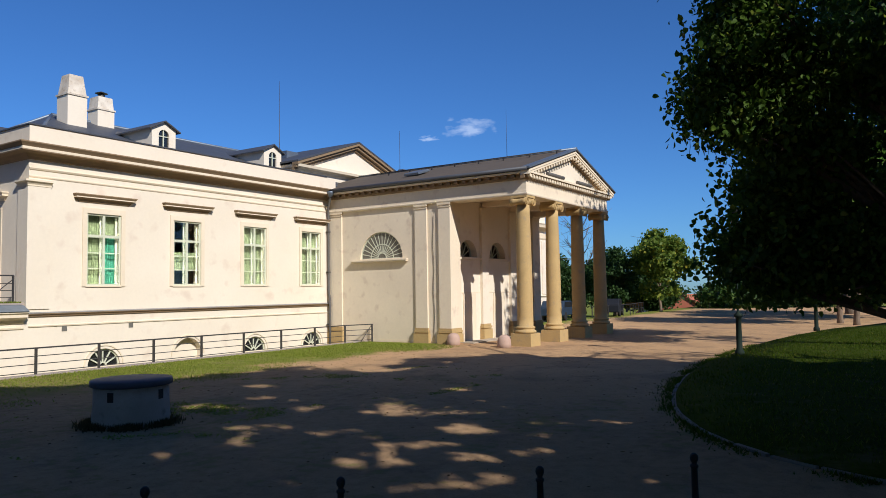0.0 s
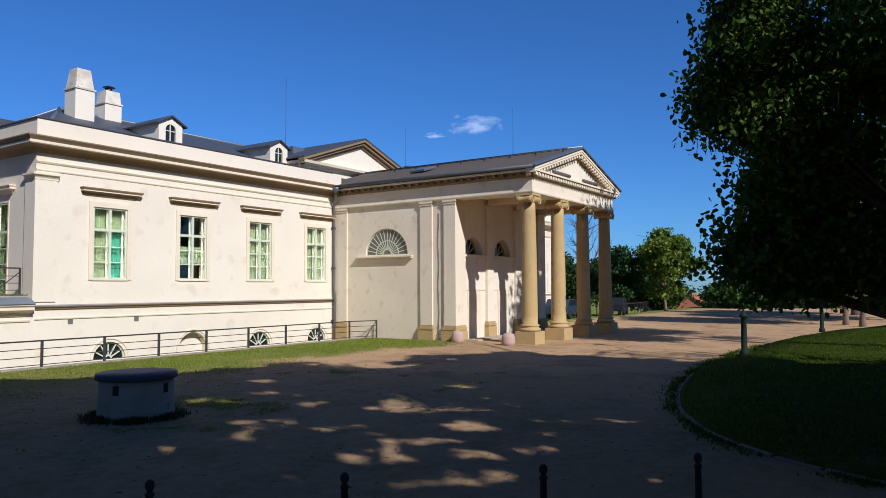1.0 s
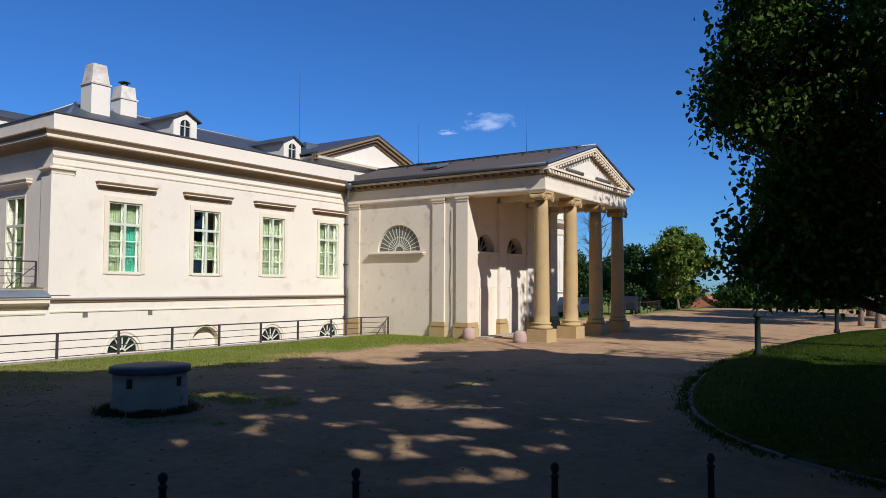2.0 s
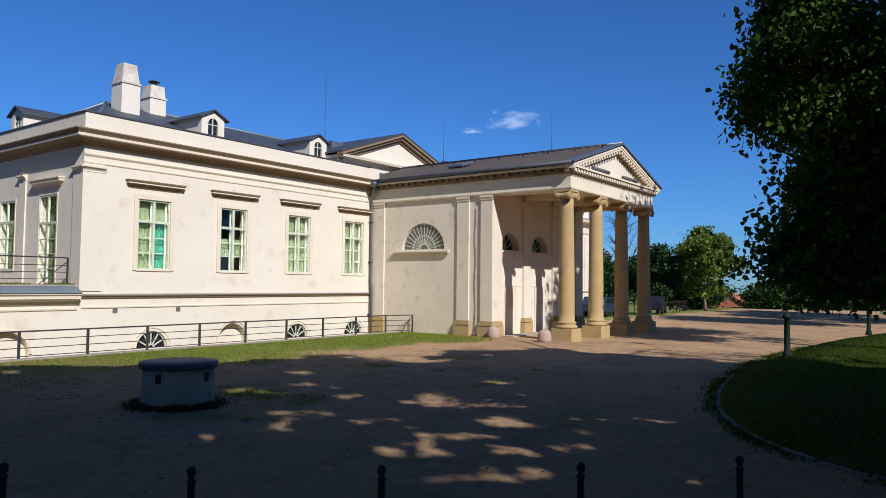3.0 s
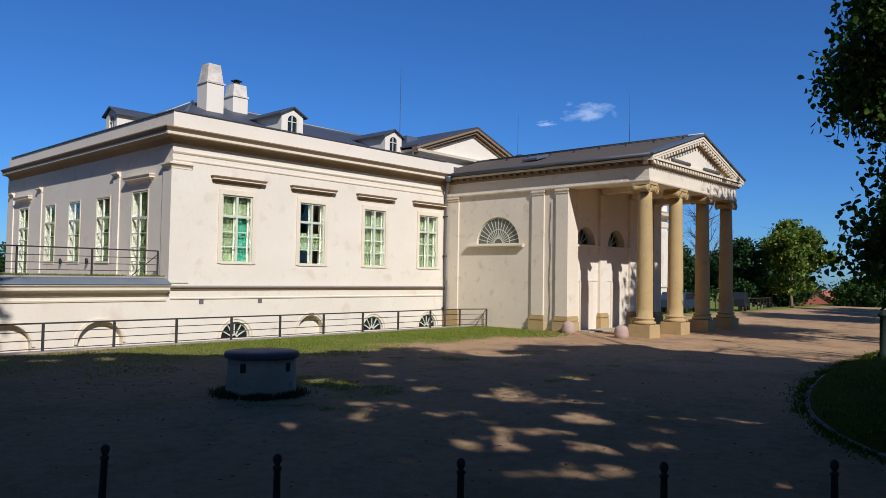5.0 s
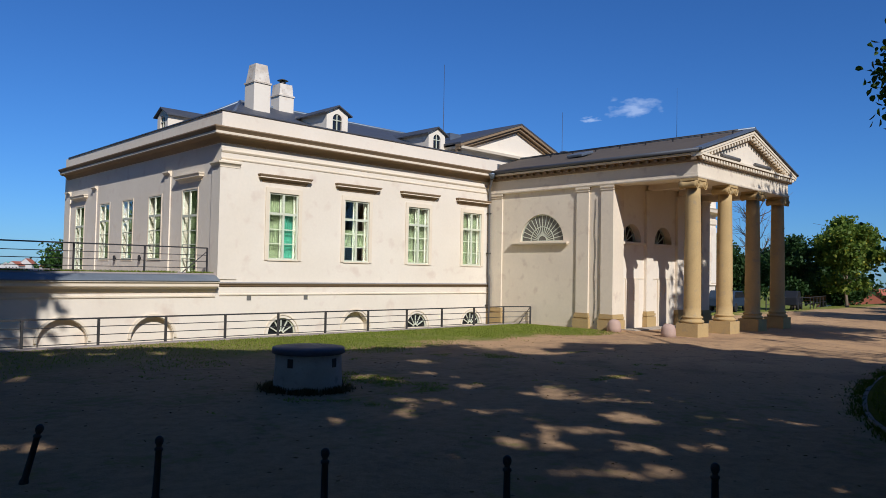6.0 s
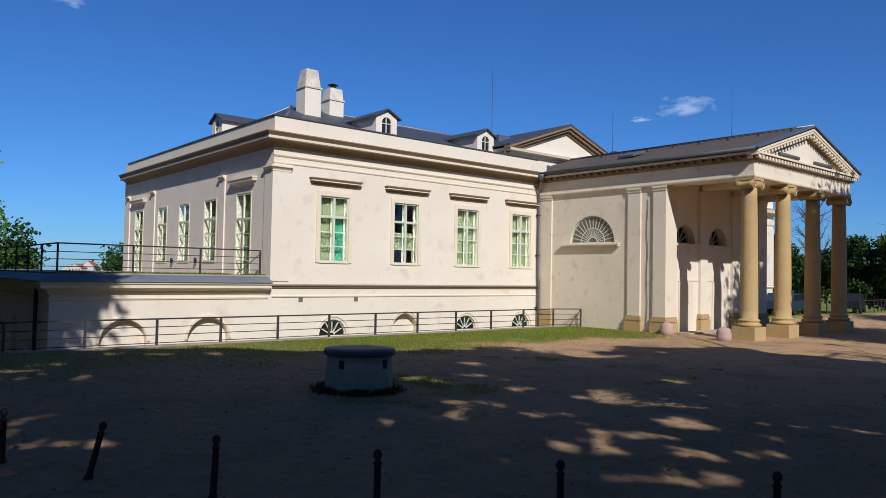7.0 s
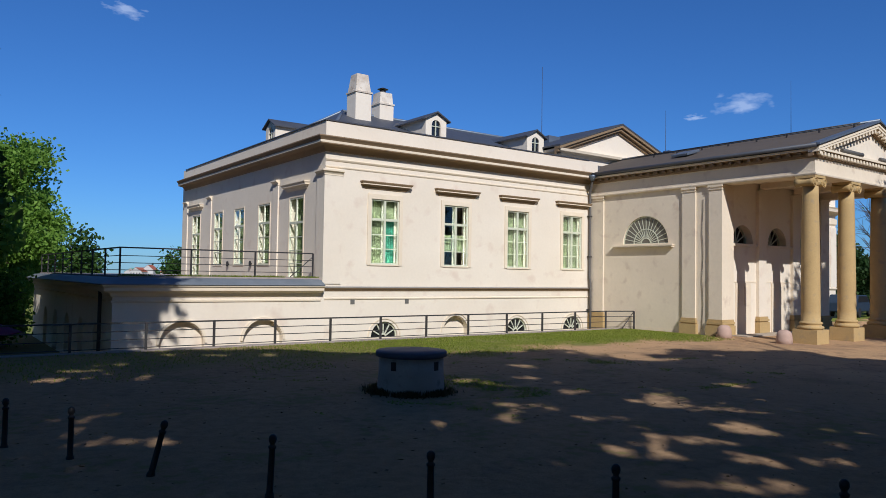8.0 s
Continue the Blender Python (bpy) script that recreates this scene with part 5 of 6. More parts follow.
# ---- plants ----
def leaf_mesh(name, centres, size, material, rng, droop=0.3, long=1.5, broad=False):
    """Leaf blades at the given places, folded along the midrib; broad: heart-shaped with six corners, else four."""
    n = len(centres)
    d = rng.normal(size=(n, 3))
    d[:, 2] -= droop
    d /= np.linalg.norm(d, axis=1)[:, None]
    u = np.cross(d, rng.normal(size=(n, 3)))
    u /= np.linalg.norm(u, axis=1)[:, None]
    w = np.cross(d, u)
    s = size * rng.uniform(0.6, 1.3, size=(n, 1))
    at = lambda along, across, lift: centres + d * s * along + u * s * across + w * s * lift
    if broad:
        corners = [at(-0.62, 0, 0), at(-0.45, 0.46, 0.12), at(0.12, 0.48, 0.15), at(0.8, 0, -0.08), at(0.12, -0.48, 0.15), at(-0.45, -0.46, 0.12)]
        faces = [(0, 1, 2), (0, 2, 3), (0, 3, 4), (0, 4, 5)]
    else:
        corners = [at(-long / 2, 0, 0), at(0, 0.5, 0.15), at(long / 2, 0, 0), at(0, -0.5, 0.15)]
        faces = [(0, 1, 2), (0, 2, 3)]
    k, m = len(corners), len(faces)
    verts = np.stack(corners, axis=1).reshape(-1, 3)
    me = bpy.data.meshes.new(name)
    me.vertices.add(k * n)
    me.vertices.foreach_set("co", verts.astype(np.float32).ravel())
    tri = (np.arange(n)[:, None, None] * k + np.array(faces)[None]).reshape(-1)
    me.loops.add(3 * m * n)
    me.loops.foreach_set("vertex_index", tri.astype(np.int32))
    me.polygons.add(m * n)
    me.polygons.foreach_set("loop_start", np.arange(0, 3 * m * n, 3, dtype=np.int32))
    me.polygons.foreach_set("loop_total", np.full(m * n, 3, dtype=np.int32))
    me.update(calc_edges=True)
    me.materials.append(material)
    return me


# ---- how the sun falls through the crowns ----
SHADE_EDGE = [(-60, -2.0), (-12.7, -2.0), (-9.4, -2.4), (-6.2, -3.4), (-4.7, -4.9), (-3.7, -6.2), (-2.4, -7.2), (0.6, -7.8), (2.75, -7.9), (2.3, -9.7), (2.25, -11.6), (4.7, -10.5), (5.7, -9.9), (6.9, -11.0),
              (8.0, -11.7), (9.1, -12.4), (8.6, -14.4), (8.9, -15.4), (9.0, -17.2), (8.3, -18.4), (9.6, -19.1), (10.4, -19.7), (10.2, -20.4), (8.8, -21.4), (8.8, -22.9), (9.9, -23.8), (14, -32), (20, -90), (-60, -90)]
# clearings in the crowns: where the light through them reaches the ground, and how wide
CLEARINGS = [(-5.8, -15.0, 0.62, 0.45), (-6.6, -15.4, 0.45, 0.3), (-5.0, -16.45, 0.5, 0.25), (-5.4, -17.4, 0.42, 0.3), (-6.5, -18.0, 0.62, 0.42), (-5.85, -18.0, 0.3, 0.25), (-3.93, -17.94, 0.5, 0.35),
             (-5.6, -19.4, 0.42, 0.3), (-6.97, -19.82, 0.5, 0.36), (-2.2, -19.86, 0.36, 0.2), (-3.55, -19.7, 0.36, 0.2), (-5.0, -22.2, 0.36, 0.2), (-4.7, -11.9, 0.42, 0.7), (-7.87, -15.7, 0.3, 0.25),
             (-1.4, -10.5, 0.5, 0.4), (-3.4, -14.3, 0.45, 0.3), (-5.2, -18.5, 0.5, 0.2), (-5.1, -19.9, 0.34, 0.2), (-3.2, -16.2, 0.4, 0.28), (0.2, -15.2, 0.45, 0.3), (-2.6, -19.2, 0.3, 0.18)]
CLEARINGS_WEST = [(-7.6, -4.7, 0.45, 0.25), (-6.2, -5.0, 0.4, 0.22), (-8.7, -3.6, 0.4, 0.22), (-5.2, -5.9, 0.35, 0.2), (-4.2, -12.7, 0.5, 0.3), (-3.2, -12.4, 0.45, 0.28), (-2.5, -13.3, 0.4, 0.22), (-12.1, -7.6, 0.2, 0.25), (-11.4, -7.3, 0.22, 0.25), (-10.2, -8.0, 0.3, 0.3), (-11.5, -5.9, 0.3, 0.35), (-10.3, -5.4, 0.3, 0.3), (-11.8, -14.3, 0.27, 0.42), (3.4, -11.6, 0.5, 0.25), (5.6, -11.6, 0.5, 0.15)]
SUNLIT_BOUGH = (-2.0, -16.4, 1.5)


def in_shade(pos, spare_bough):
    """Which leaves to keep: those whose shadow falls on the shaded ground and in none of the clearings."""
    k = (pos[:, 2] - GZ) / TO_SUN.z
    x, y = pos[:, 0] - TO_SUN.x * k, pos[:, 1] - TO_SUN.y * k
    wx = x + 0.20 * np.sin(2.3 * y + 1.1) + 0.14 * np.sin(5.1 * x - 3.7 * y) + 0.07 * np.sin(11.0 * x + 8.3 * y)
    wy = y + 0.20 * np.sin(2.7 * x + 0.4) + 0.14 * np.sin(4.3 * y + 4.9 * x) + 0.07 * np.sin(9.7 * y - 12.1 * x)
    inside = np.zeros(len(pos), bool)
    stray = np.random.default_rng(len(pos)).random(len(pos)) < 0.012
    for (x0, y0), (x1, y1) in zip(SHADE_EDGE, SHADE_EDGE[1:] + SHADE_EDGE[:1]):
        if y0 != y1:
            inside ^= ((y0 > wy) != (y1 > wy)) & (wx < (x1 - x0) * (wy - y0) / (y1 - y0) + x0)
    for cx, cy, a, b in CLEARINGS + CLEARINGS_WEST:
        u, v = 0.68 * (wx - cx) - 0.73 * (wy - cy), 0.73 * (wx - cx) + 0.68 * (wy - cy)
        inside &= ((u / (a + 0.10)) ** 2 + (v / (b + 0.10)) ** 2 > 1) | stray
    # a scatter of small holes over the middle of the forecourt
    holes = np.sin(3.3 * wx + 1.9 * np.sin(1.4 * wy)) * np.sin(5.2 * wy + 1.5 * np.sin(1.9 * wx + 1.0)) > 0.74
    inside &= ~(holes & (((wx + 4.4) / 4.4) ** 2 + ((wy + 16.6) / 4.6) ** 2 < 1)) | stray
    if spare_bough:
        cx, cy, r = SUNLIT_BOUGH
        inside &= (wx - cx) ** 2 + (wy - cy) ** 2 > r * r
    return inside


def tree(name, label, at, height, crown_lo, radius, leaves, size, material, seed, bark=None, trunk_r=0.3, clumps=90, gaps=0.0, spread=0.9, lean=(0, 0), shape=1.0, limbs_n=9, inner=0.45, boughs=(), broad=False, twig=0.18, pruned="", droop=0.3):
    """A tapered trunk, limbs that reach into the crown, and leaves in uneven clumps at the limbs' ends."""
    rng = np.random.default_rng(seed)
    t = thing(name, label, "tree", at)
    top = Vector((lean[0], lean[1], height * 0.8))
    bm = bmesh.new()
    pts = [Vector((0.0, 0.0, -0.4)), Vector((0, 0, 0.3))] + [Vector((top.x * f + 0.15 * math.sin(5 * f + seed), top.y * f + 0.15 * math.cos(4 * f + seed), top.z * f)) for f in (0.2, 0.4, 0.6, 0.8, 1.0)]
    tube(bm, pts, [trunk_r * k for k in (1.5, 1.1, 0.9, 0.75, 0.55, 0.3, 0.1)], 12)
    part("trunk", bm, bark or BARK, t)
    mid = (crown_lo + height) / 2
    half = (height - crown_lo) / 2
    centres = []
    while len(centres) < clumps:
        p = rng.uniform(-1, 1, 3)
        q = np.linalg.norm(p)
        if not inner < q < 1:
            continue
        wide = 1.0 - shape * 0.25 * (p[2] if shape < 0 else max(0, p[2]))
        lump = 0.80 + 0.35 * noise.noise((p[0] * 1.7 + seed, p[1] * 1.7, p[2] * 1.7))
        centres.append((p[0] * radius * wide * lump + lean[0] * 0.6, p[1] * radius * wide * lump + lean[1] * 0.6, mid + p[2] * half * lump))
    for dx, dy, z, r, n in boughs:
        centres += [tuple(np.array((dx, dy, z)) + rng.normal(size=3) * r * 0.5) for k in range(n)]
    clumps = len(centres)
    centres = np.array(centres)
    for k in range(limbs_n):
        e = Vector(centres[int(rng.integers(clumps))])
        f = min(0.95, max(0.25, (e.z - radius * 0.45) / top.z))
        s = Vector((top.x * f, top.y * f, top.z * f))
        c = s.lerp(e, 0.5) + Vector((0, 0, -0.3))
        bm = bmesh.new()
        tube(bm, [s, c, e], [trunk_r * 0.35, trunk_r * 0.22, 0.02], 7)
        for j in range(3):
            o = Vector(rng.normal(size=3)) * radius * twig
            tube(bm, [c.lerp(e, 0.3 * j), e + o], [trunk_r * 0.12, 0.012], 5)
        part("limb", bm, bark or BARK, t)
    weight = rng.uniform(0.4, 1.6, clumps)
    pick = rng.choice(clumps, size=leaves, p=weight / weight.sum())
    scatter = np.clip(rng.normal(size=(leaves, 3)), -1.7, 1.7) * np.array([spread, spread, spread * 0.6]) * rng.uniform(0.5, 1.1, size=(leaves, 1))
    pos = centres[pick] + scatter
    if pruned:
        pos = pos[in_shade(pos + np.array(at), pruned == "tall")]
    crown = new("crown", leaf_mesh("crown", pos, size, material, rng, droop=droop, broad=broad))
    crown.parent = t
    tagged(crown, kind="stuff")
    return t


# the great tree whose boughs hang over the lawn
BOUGHS = [(-1.94, 3.02, 3.05, 0.22, 8), (-1.94, 3.02, 4.06, 0.22, 8), (-1.73, 2.88, 4.92, 0.29, 8), (-2.02, 3.74, 5.06, 0.25, 8), (-1.94, 3.31, 4.49, 0.22, 5), (-2.02, 3.53, 5.78, 0.22, 8),
          (-1.94, 3.31, 6.94, 0.22, 7), (-1.94, 3.53, 2.76, 0.11, 3), (-1.73, 1.87, 2.54, 0.36, 8), (-0.86, 1.58, 2.83, 0.72, 14), (0.0, 2.88, 2.98, 0.72, 14), (-0.43, 3.02, 4.06, 0.58, 10),
          (-2.27, 3.79, 4.75, 0.15, 4), (-2.25, 3.85, 4.55, 0.12, 3), (-2.2, 3.7, 4.35, 0.15, 3), (-2.35, 3.5, 5.3, 0.18, 3), (-1.95, 3.4, 3.55, 0.15, 2), (-1.9, 3.95, 2.4, 0.08, 1), (-1.8, 3.6, 2.6, 0.15, 3), (-1.8, 3.45, 2.2, 0.1, 3), (-1.7, 2.9, 2.4, 0.2, 5), (-1.7, 2.3, 2.5, 0.3, 5), (-1.7, 3.0, 3.0, 0.3, 6)]
tree("catalpa_tree", "large dark leafy catalpa tree with low hanging boughs", (-1.8, -26.33, GZ + 0.2), 8.3, 2.55, 5.18, 145000, 0.066, LEAF_CATALPA, 3, trunk_r=0.36, clumps=230, spread=0.38, inner=0.3, shape=-0.9, boughs=BOUGHS, limbs_n=16, broad=True, twig=0.05, pruned="self", droop=0.9)
catalpa = bpy.data.objects["catalpa_tree"]
rnd = random.Random(61)
bm = bmesh.new()
for dx, dy, z, r, n in BOUGHS:
    for k in range(n):
        q = Vector((dx + rnd.gauss(0, 0.3), dy + rnd.gauss(0, 0.3), z - rnd.uniform(0.0, 0.35)))
        tube(bm, [q, q + Vector((rnd.gauss(0, 0.01), rnd.gauss(0, 0.01), -0.14)), q + Vector((rnd.gauss(0, 0.03), rnd.gauss(0, 0.03), -rnd.uniform(0.22, 0.32)))], [0.004, 0.005, 0.003], 4)
tagged(part("seed_pods", bm, LEAF_DARK, catalpa, "thin hanging bean-like seed pods"), kind="stuff")
# unseen trees behind and beside the viewer, whose crowns shade the forecourt; the last three are added to deepen it:
# place, height, foot and radius of the crown, leaves, trunk
SHADE = "tall leafy tree out of view, shading the forecourt"
for k, (x, y, h, lo, r, count, girth) in enumerate((
        (-9.0, -29.5, 19.0, 7.0, 6.6, 30000, 0.2), (-18.5, -28.0, 21.8, 8.5, 6.6, 36000, 0.4), (-19.6, -19.5, 24.0, 9.0, 4.8, 30000, 0.4), (-15.5, -36.0, 20.0, 6.0, 6.0, 26000, 0.4),
        (-3.6, -32.0, 13.0, 3.5, 4.8, 20000, 0.22), (-3.0, -36.5, 24.0, 5.0, 6.6, 36000, 0.35), (-8.3, -35.5, 22.0, 5.0, 5.5, 26000, 0.3), (-3.5, -41.5, 25.0, 5.0, 6.5, 30000, 0.4),
        (2.5, -37.0, 22.0, 4.0, 6.4, 34000, 0.35), (-13.5, -32.5, 25.0, 9.0, 6.0, 30000, 0.35), (5.0, -31.5, 13.0, 3.0, 4.6, 22000, 0.25), (-12.6, -27.6, 19.0, 8.0, 7.4, 36000, 0.3), (2.2, -28.6, 18.0, 9.0, 6.4, 34000, 0.3), (7.8, -28.0, 11.5, 3.0, 4.8, 24000, 0.25))):
    tree("park_tree", SHADE, (x, y, GZ), h, lo, r, count, 0.25, LEAF, 11 + k, trunk_r=girth, clumps=150, spread=0.8, inner=0.2, pruned="tall")
# low crown added out of view to darken the ground by the lawn's near edge
tree("park_tree", "unseen low dense tree added to shade the near lawn edge", (-7.3, -29.3, GZ), 6.6, 2.2, 2.7, 16000, 0.2, LEAF, 28, trunk_r=0.16, clumps=70, spread=0.5, inner=0.2, pruned="tall")


def lamp_post(at):
    t = thing("street_lamp", "slim dark iron park lamp with a lantern", "street lamp", at, "park lamps")
    bm = bmesh.new()
    lathe(bm, [(0.15, -0.1), (0.15, 0.10), (0.10, 0.16), (0.088, 1.22), (0.14, 1.27), (0.14, 1.33), (0.06, 1.40), (0.034, 1.48), (0.032, 4.2), (0.07, 4.25), (0.05, 4.35)], 14)
    part("post", bm, LAMP_GREEN, t)
    bm = bmesh.new()
    lathe(bm, [(0.10, 4.352), (0.19, 4.80)], 6)
    part("lantern", bm, DARK_PANE, t)
    bm = bmesh.new()
    lathe(bm, [(0.24, 4.802), (0.12, 4.95), (0.04, 5.02), (0.02, 5.15)], 6)
    part("cap", bm, IRON, t)


lamp_post((11.6, -19.5, GZ + 0.05))
lamp_post((27.1, -20.2, GZ + 0.05))

# trees along the lawn to the east
tree("lawn_tree", "leafy tree with a pale trunk on the lawn", (33.5, -21.6, GZ), 12.0, 3.2, 4.2, 7000, 0.30, LEAF_LIGHT, 21, BARK_PALE, 0.16, 60)
tree("lawn_tree", "leafy tree with a pale leaning trunk on the lawn", (35.5, -20.6, GZ), 12.0, 3.0, 4.5, 7000, 0.30, LEAF, 22, BARK_PALE, 0.16, 60, lean=(-0.6, 0.5))
tree("lawn_tree", "leafy tree on the lawn", (43.0, -25.0, GZ), 13.0, 2.5, 5.5, 7000, 0.34, LEAF, 23, BARK, 0.34, 60)
tree("lawn_tree", "leafy tree on the lawn", (52.0, -20.0, GZ), 12.0, 2.0, 5.5, 7000, 0.34, LEAF, 24, BARK, 0.34, 60)
tree("lawn_tree", "tall leafy tree on the lawn", (15.6, -25.2, GZ), 17.5, 6.5, 4.8, 22000, 0.24, LEAF, 25, BARK, 0.32, 80)
tree("park_tree", "tall leafy tree west of the forecourt", (-15.8, -8.7, GZ), 20.0, 9.5, 4.2, 32000, 0.24, LEAF, 26, BARK, 0.35, 100)

tree("park_tree", "tall leafy tree west of the forecourt", (-17.2, -14.6, GZ), 21.0, 10.0, 4.2, 32000, 0.25, LEAF, 27, BARK, 0.3, 80)

# unseen trees added to the west and south to cut low sky light
for k, (x, y, h, r) in enumerate(((-19.5, 2.5, 13.0, 5.0), (-20.0, 11.5, 14.0, 5.6), (-25.0, -6.0, 14.0, 6.0), (-30.0, -16.0, 15.0, 6.5), (-32.0, -28.0, 15.0, 7.0), (-27.0, -40.0, 14.0, 7.0), (-14.0, -48.0, 13.0, 8.0), (0.0, -50.0, 13.0, 8.0), (14.0, -48.0, 13.0, 8.0), (27.0, -42.0, 13.0, 7.5))):
    tree("screen_tree", "unseen dense leafy tree added round the park to block sky light", (x, y, GZ if y < -3 else -1.5), h, 0.3, r, 9000, 0.42, LEAF, 100 + k, BARK, 0.3, 70, inner=0.2)

# trees at the end of the drive
tree("maple_tree", "round maple turning yellow at the end of the drive", (56.0, -3.6, GZ), 8.8, 1.3, 3.6, 12000, 0.24, LEAF_YELLOW, 31, BARK_PALE, 0.13, 48, spread=0.6, shape=2.2)
tree("conifer", "dark green yew at the end of the drive", (55.0, 0.6, GZ), 6.6, 0.3, 2.4, 7000, 0.22, LEAF_DARK, 32, BARK, 0.2, 50, spread=0.5)
tree("conifer", "dark green yew at the end of the drive", (60.0, 3.5, GZ), 6.8, 0.3, 3.2, 7000, 0.22, LEAF_DARK, 33, BARK, 0.2, 50, spread=0.6)
tree("conifer", "dark green shrub behind the columns", (58.0, 9.0, GZ), 7.0, 0.2, 4.0, 7000, 0.24, LEAF_DARK, 34, BARK, 0.2, 50, spread=0.7)
tree("park_tree", "thin-leaved tree seen between the columns", (60.0, 6.0, GZ), 13.5, 3.0, 4.0, 70, 0.11, LEAF_LIGHT, 35, BARK, 0.17, 60, limbs_n=40)
tree("park_tree", "thick dark bush at the slope's edge", (62.5, -1.0, GZ - 0.1), 4.0, 0.2, 2.4, 7000, 0.26, LEAF_DARK, 36, BARK, 0.2, 50)
tree("park_tree", "low grey-green bush at the slope's edge", (69.0, -7.0, GZ - 0.6), 3.4, 0.0, 3.0, 7000, 0.26, LEAF, 37, BARK, 0.2, 50)
tree("park_tree", "low bush at the slope's edge", (74.0, -22.0, GZ - 1.0), 6.2, 0.0, 6.0, 7000, 0.28, LEAF, 38, BARK, 0.2, 50)

for k, (x, y, h) in enumerate(((70.0, 3.0, 5.0), (69.0, 11.0, 6.0), (73.0, 18.0, 7.0), (73.0, -14.0, 4.2), (78.0, -9.0, 4.8), (80.0, -16.0, 5.2))):
    tree("shrub", "dense dark shrub at the slope's edge", (x, y, GZ - 0.5), h, 0.0, 4.2, 6000, 0.28, LEAF_DARK, 80 + k, BARK, 0.15, 45)

# trees beyond the terrace
tree("park_tree", "tall leafy tree beyond the terrace", (-11.8, 24.0, -1.5), 13.1, 2.0, 5.2, 60000, 0.17, LEAF_LIGHT, 41, BARK, 0.4, 55, spread=0.85)
tree("park_tree", "leafy tree beyond the terrace", (-8.4, 34.0, -3.0), 12.4, 1.0, 2.7, 22000, 0.18, LEAF_LIGHT, 46, BARK, 0.25, 45, spread=0.7)
# three trees, nearly all out of view, added to block sky from the wing's west wall
tree("park_tree", "dense leafy tree added beside the terrace wing to darken its wall", (-16.6, 4.5, -1.4), 14.0, 0.3, 4.2, 24000, 0.24, LEAF, 47, BARK, 0.25, 80, spread=0.7, inner=0.2)
tree("park_tree", "dense leafy tree added beside the terrace wing to darken its wall", (-16.2, -1.6, -0.6), 12.5, 0.6, 3.4, 20000, 0.24, LEAF, 48, BARK, 0.22, 70, spread=0.65, inner=0.2)
tree("park_tree", "dense leafy tree added beside the terrace wing to darken its wall", (-15.2, 11.0, -1.6), 12.0, 0.3, 3.8, 20000, 0.24, LEAF_LIGHT, 49, BARK, 0.22, 70, spread=0.65, inner=0.2)
tree("park_tree", "leafy tree beyond the terrace", (-17.0, 17.0, -1.6), 12.0, 0.5, 4.0, 30000, 0.18, LEAF, 42, BARK, 0.3, 70)
tree("park_tree", "dense green bush beside the terrace wing", (-13.2, 12.0, -1.5), 5.4, 0.0, 2.6, 22000, 0.13, LEAF_LIGHT, 43, BARK, 0.2, 60, spread=0.6)
tree("park_tree", "dark tree beyond the terrace", (-2.7, 46.0, -7), 14.0, 1.0, 1.7, 5000, 0.28, LEAF, 44, BARK, 0.3, 60)
tree("park_tree", "dark tree behind the villa's corner", (10.6, 64.0, -12), 19.0, 3.0, 4.0, 8000, 0.30, LEAF, 45, BARK, 0.3, 60)


# ---- turf blades ----
def blades(name, label, count, place, height, seed):
    rng = np.random.default_rng(seed)
    pos = []
    while len(pos) < count:
        p = place(rng)
        if p is not None:
            pos.append(p)
    pos = np.array(pos)
    n = len(pos)
    a = rng.uniform(0, 2 * math.pi, n)
    w = np.stack([np.cos(a), np.sin(a), np.zeros(n)], 1) * rng.uniform(0.008, 0.02, (n, 1))
    tip = pos + np.stack([rng.normal(0, 0.03, n), rng.normal(0, 0.03, n), height * rng.uniform(0.4, 1.3, n)], 1)
    verts = np.stack([pos - w, pos + w, tip], 1).reshape(-1, 3)
    me = bpy.data.meshes.new(name)
    me.from_pydata(verts.tolist(), [], np.arange(3 * n).reshape(-1, 3).tolist())
    me.materials.append(GRASS)
    return tagged(new(name, me), label, "grass", kind="stuff")


def strip_place(rng):
    x, y = rng.uniform(-26, 12.0), rng.uniform(-8.6, -2.65)
    edge = y + 5.0 * noise.noise((x * 0.35, y * 0.35, 7.0))
    if edge < -7.4 + rng.normal(0, 0.6) or rng.random() > 0.3 + 0.7 * min(1, max(0, (x + 7.0) / 5.0)):
        return None
    return (x, y, GZ)


def lawn_place(rng):
    x = rng.uniform(-4, 30)
    y = rng.uniform(-29, -19.1)
    line = np.interp(x, [p[0] for p in LAWN], [p[1] for p in LAWN])
    d = line - y
    if d < 0.05:
        return None
    return (x, y, GZ + 0.03 + 0.30 * min(1, d / 9))


def well_place(rng):
    a, r = rng.uniform(0, 2 * math.pi), 0.67 + abs(rng.normal(0, 0.11))
    if noise.noise((math.cos(a) * 1.8, math.sin(a) * 1.8, 2.0)) < rng.uniform(-0.35, 0.35):
        return None
    return (-6.38 + r * math.cos(a), -12.43 + r * math.sin(a), GZ)


blades("grass_strip", "short uneven grass along the villa", 30000, strip_place, 0.05, 51)
bpy.data.objects["grass_strip"].data.materials[0] = GRASS_DRY
blades("lawn_grass", "short mown grass of the lawn", 45000, lawn_place, 0.07, 52)
WEEDS = leaf_material("dry_weed", (0.05, 0.045, 0.02), (0.10, 0.085, 0.04))
weeds = blades("well_weeds", "dark weeds round the foot of the well", 2600, well_place, 0.11, 53)
weeds.data.materials[0] = WEEDS


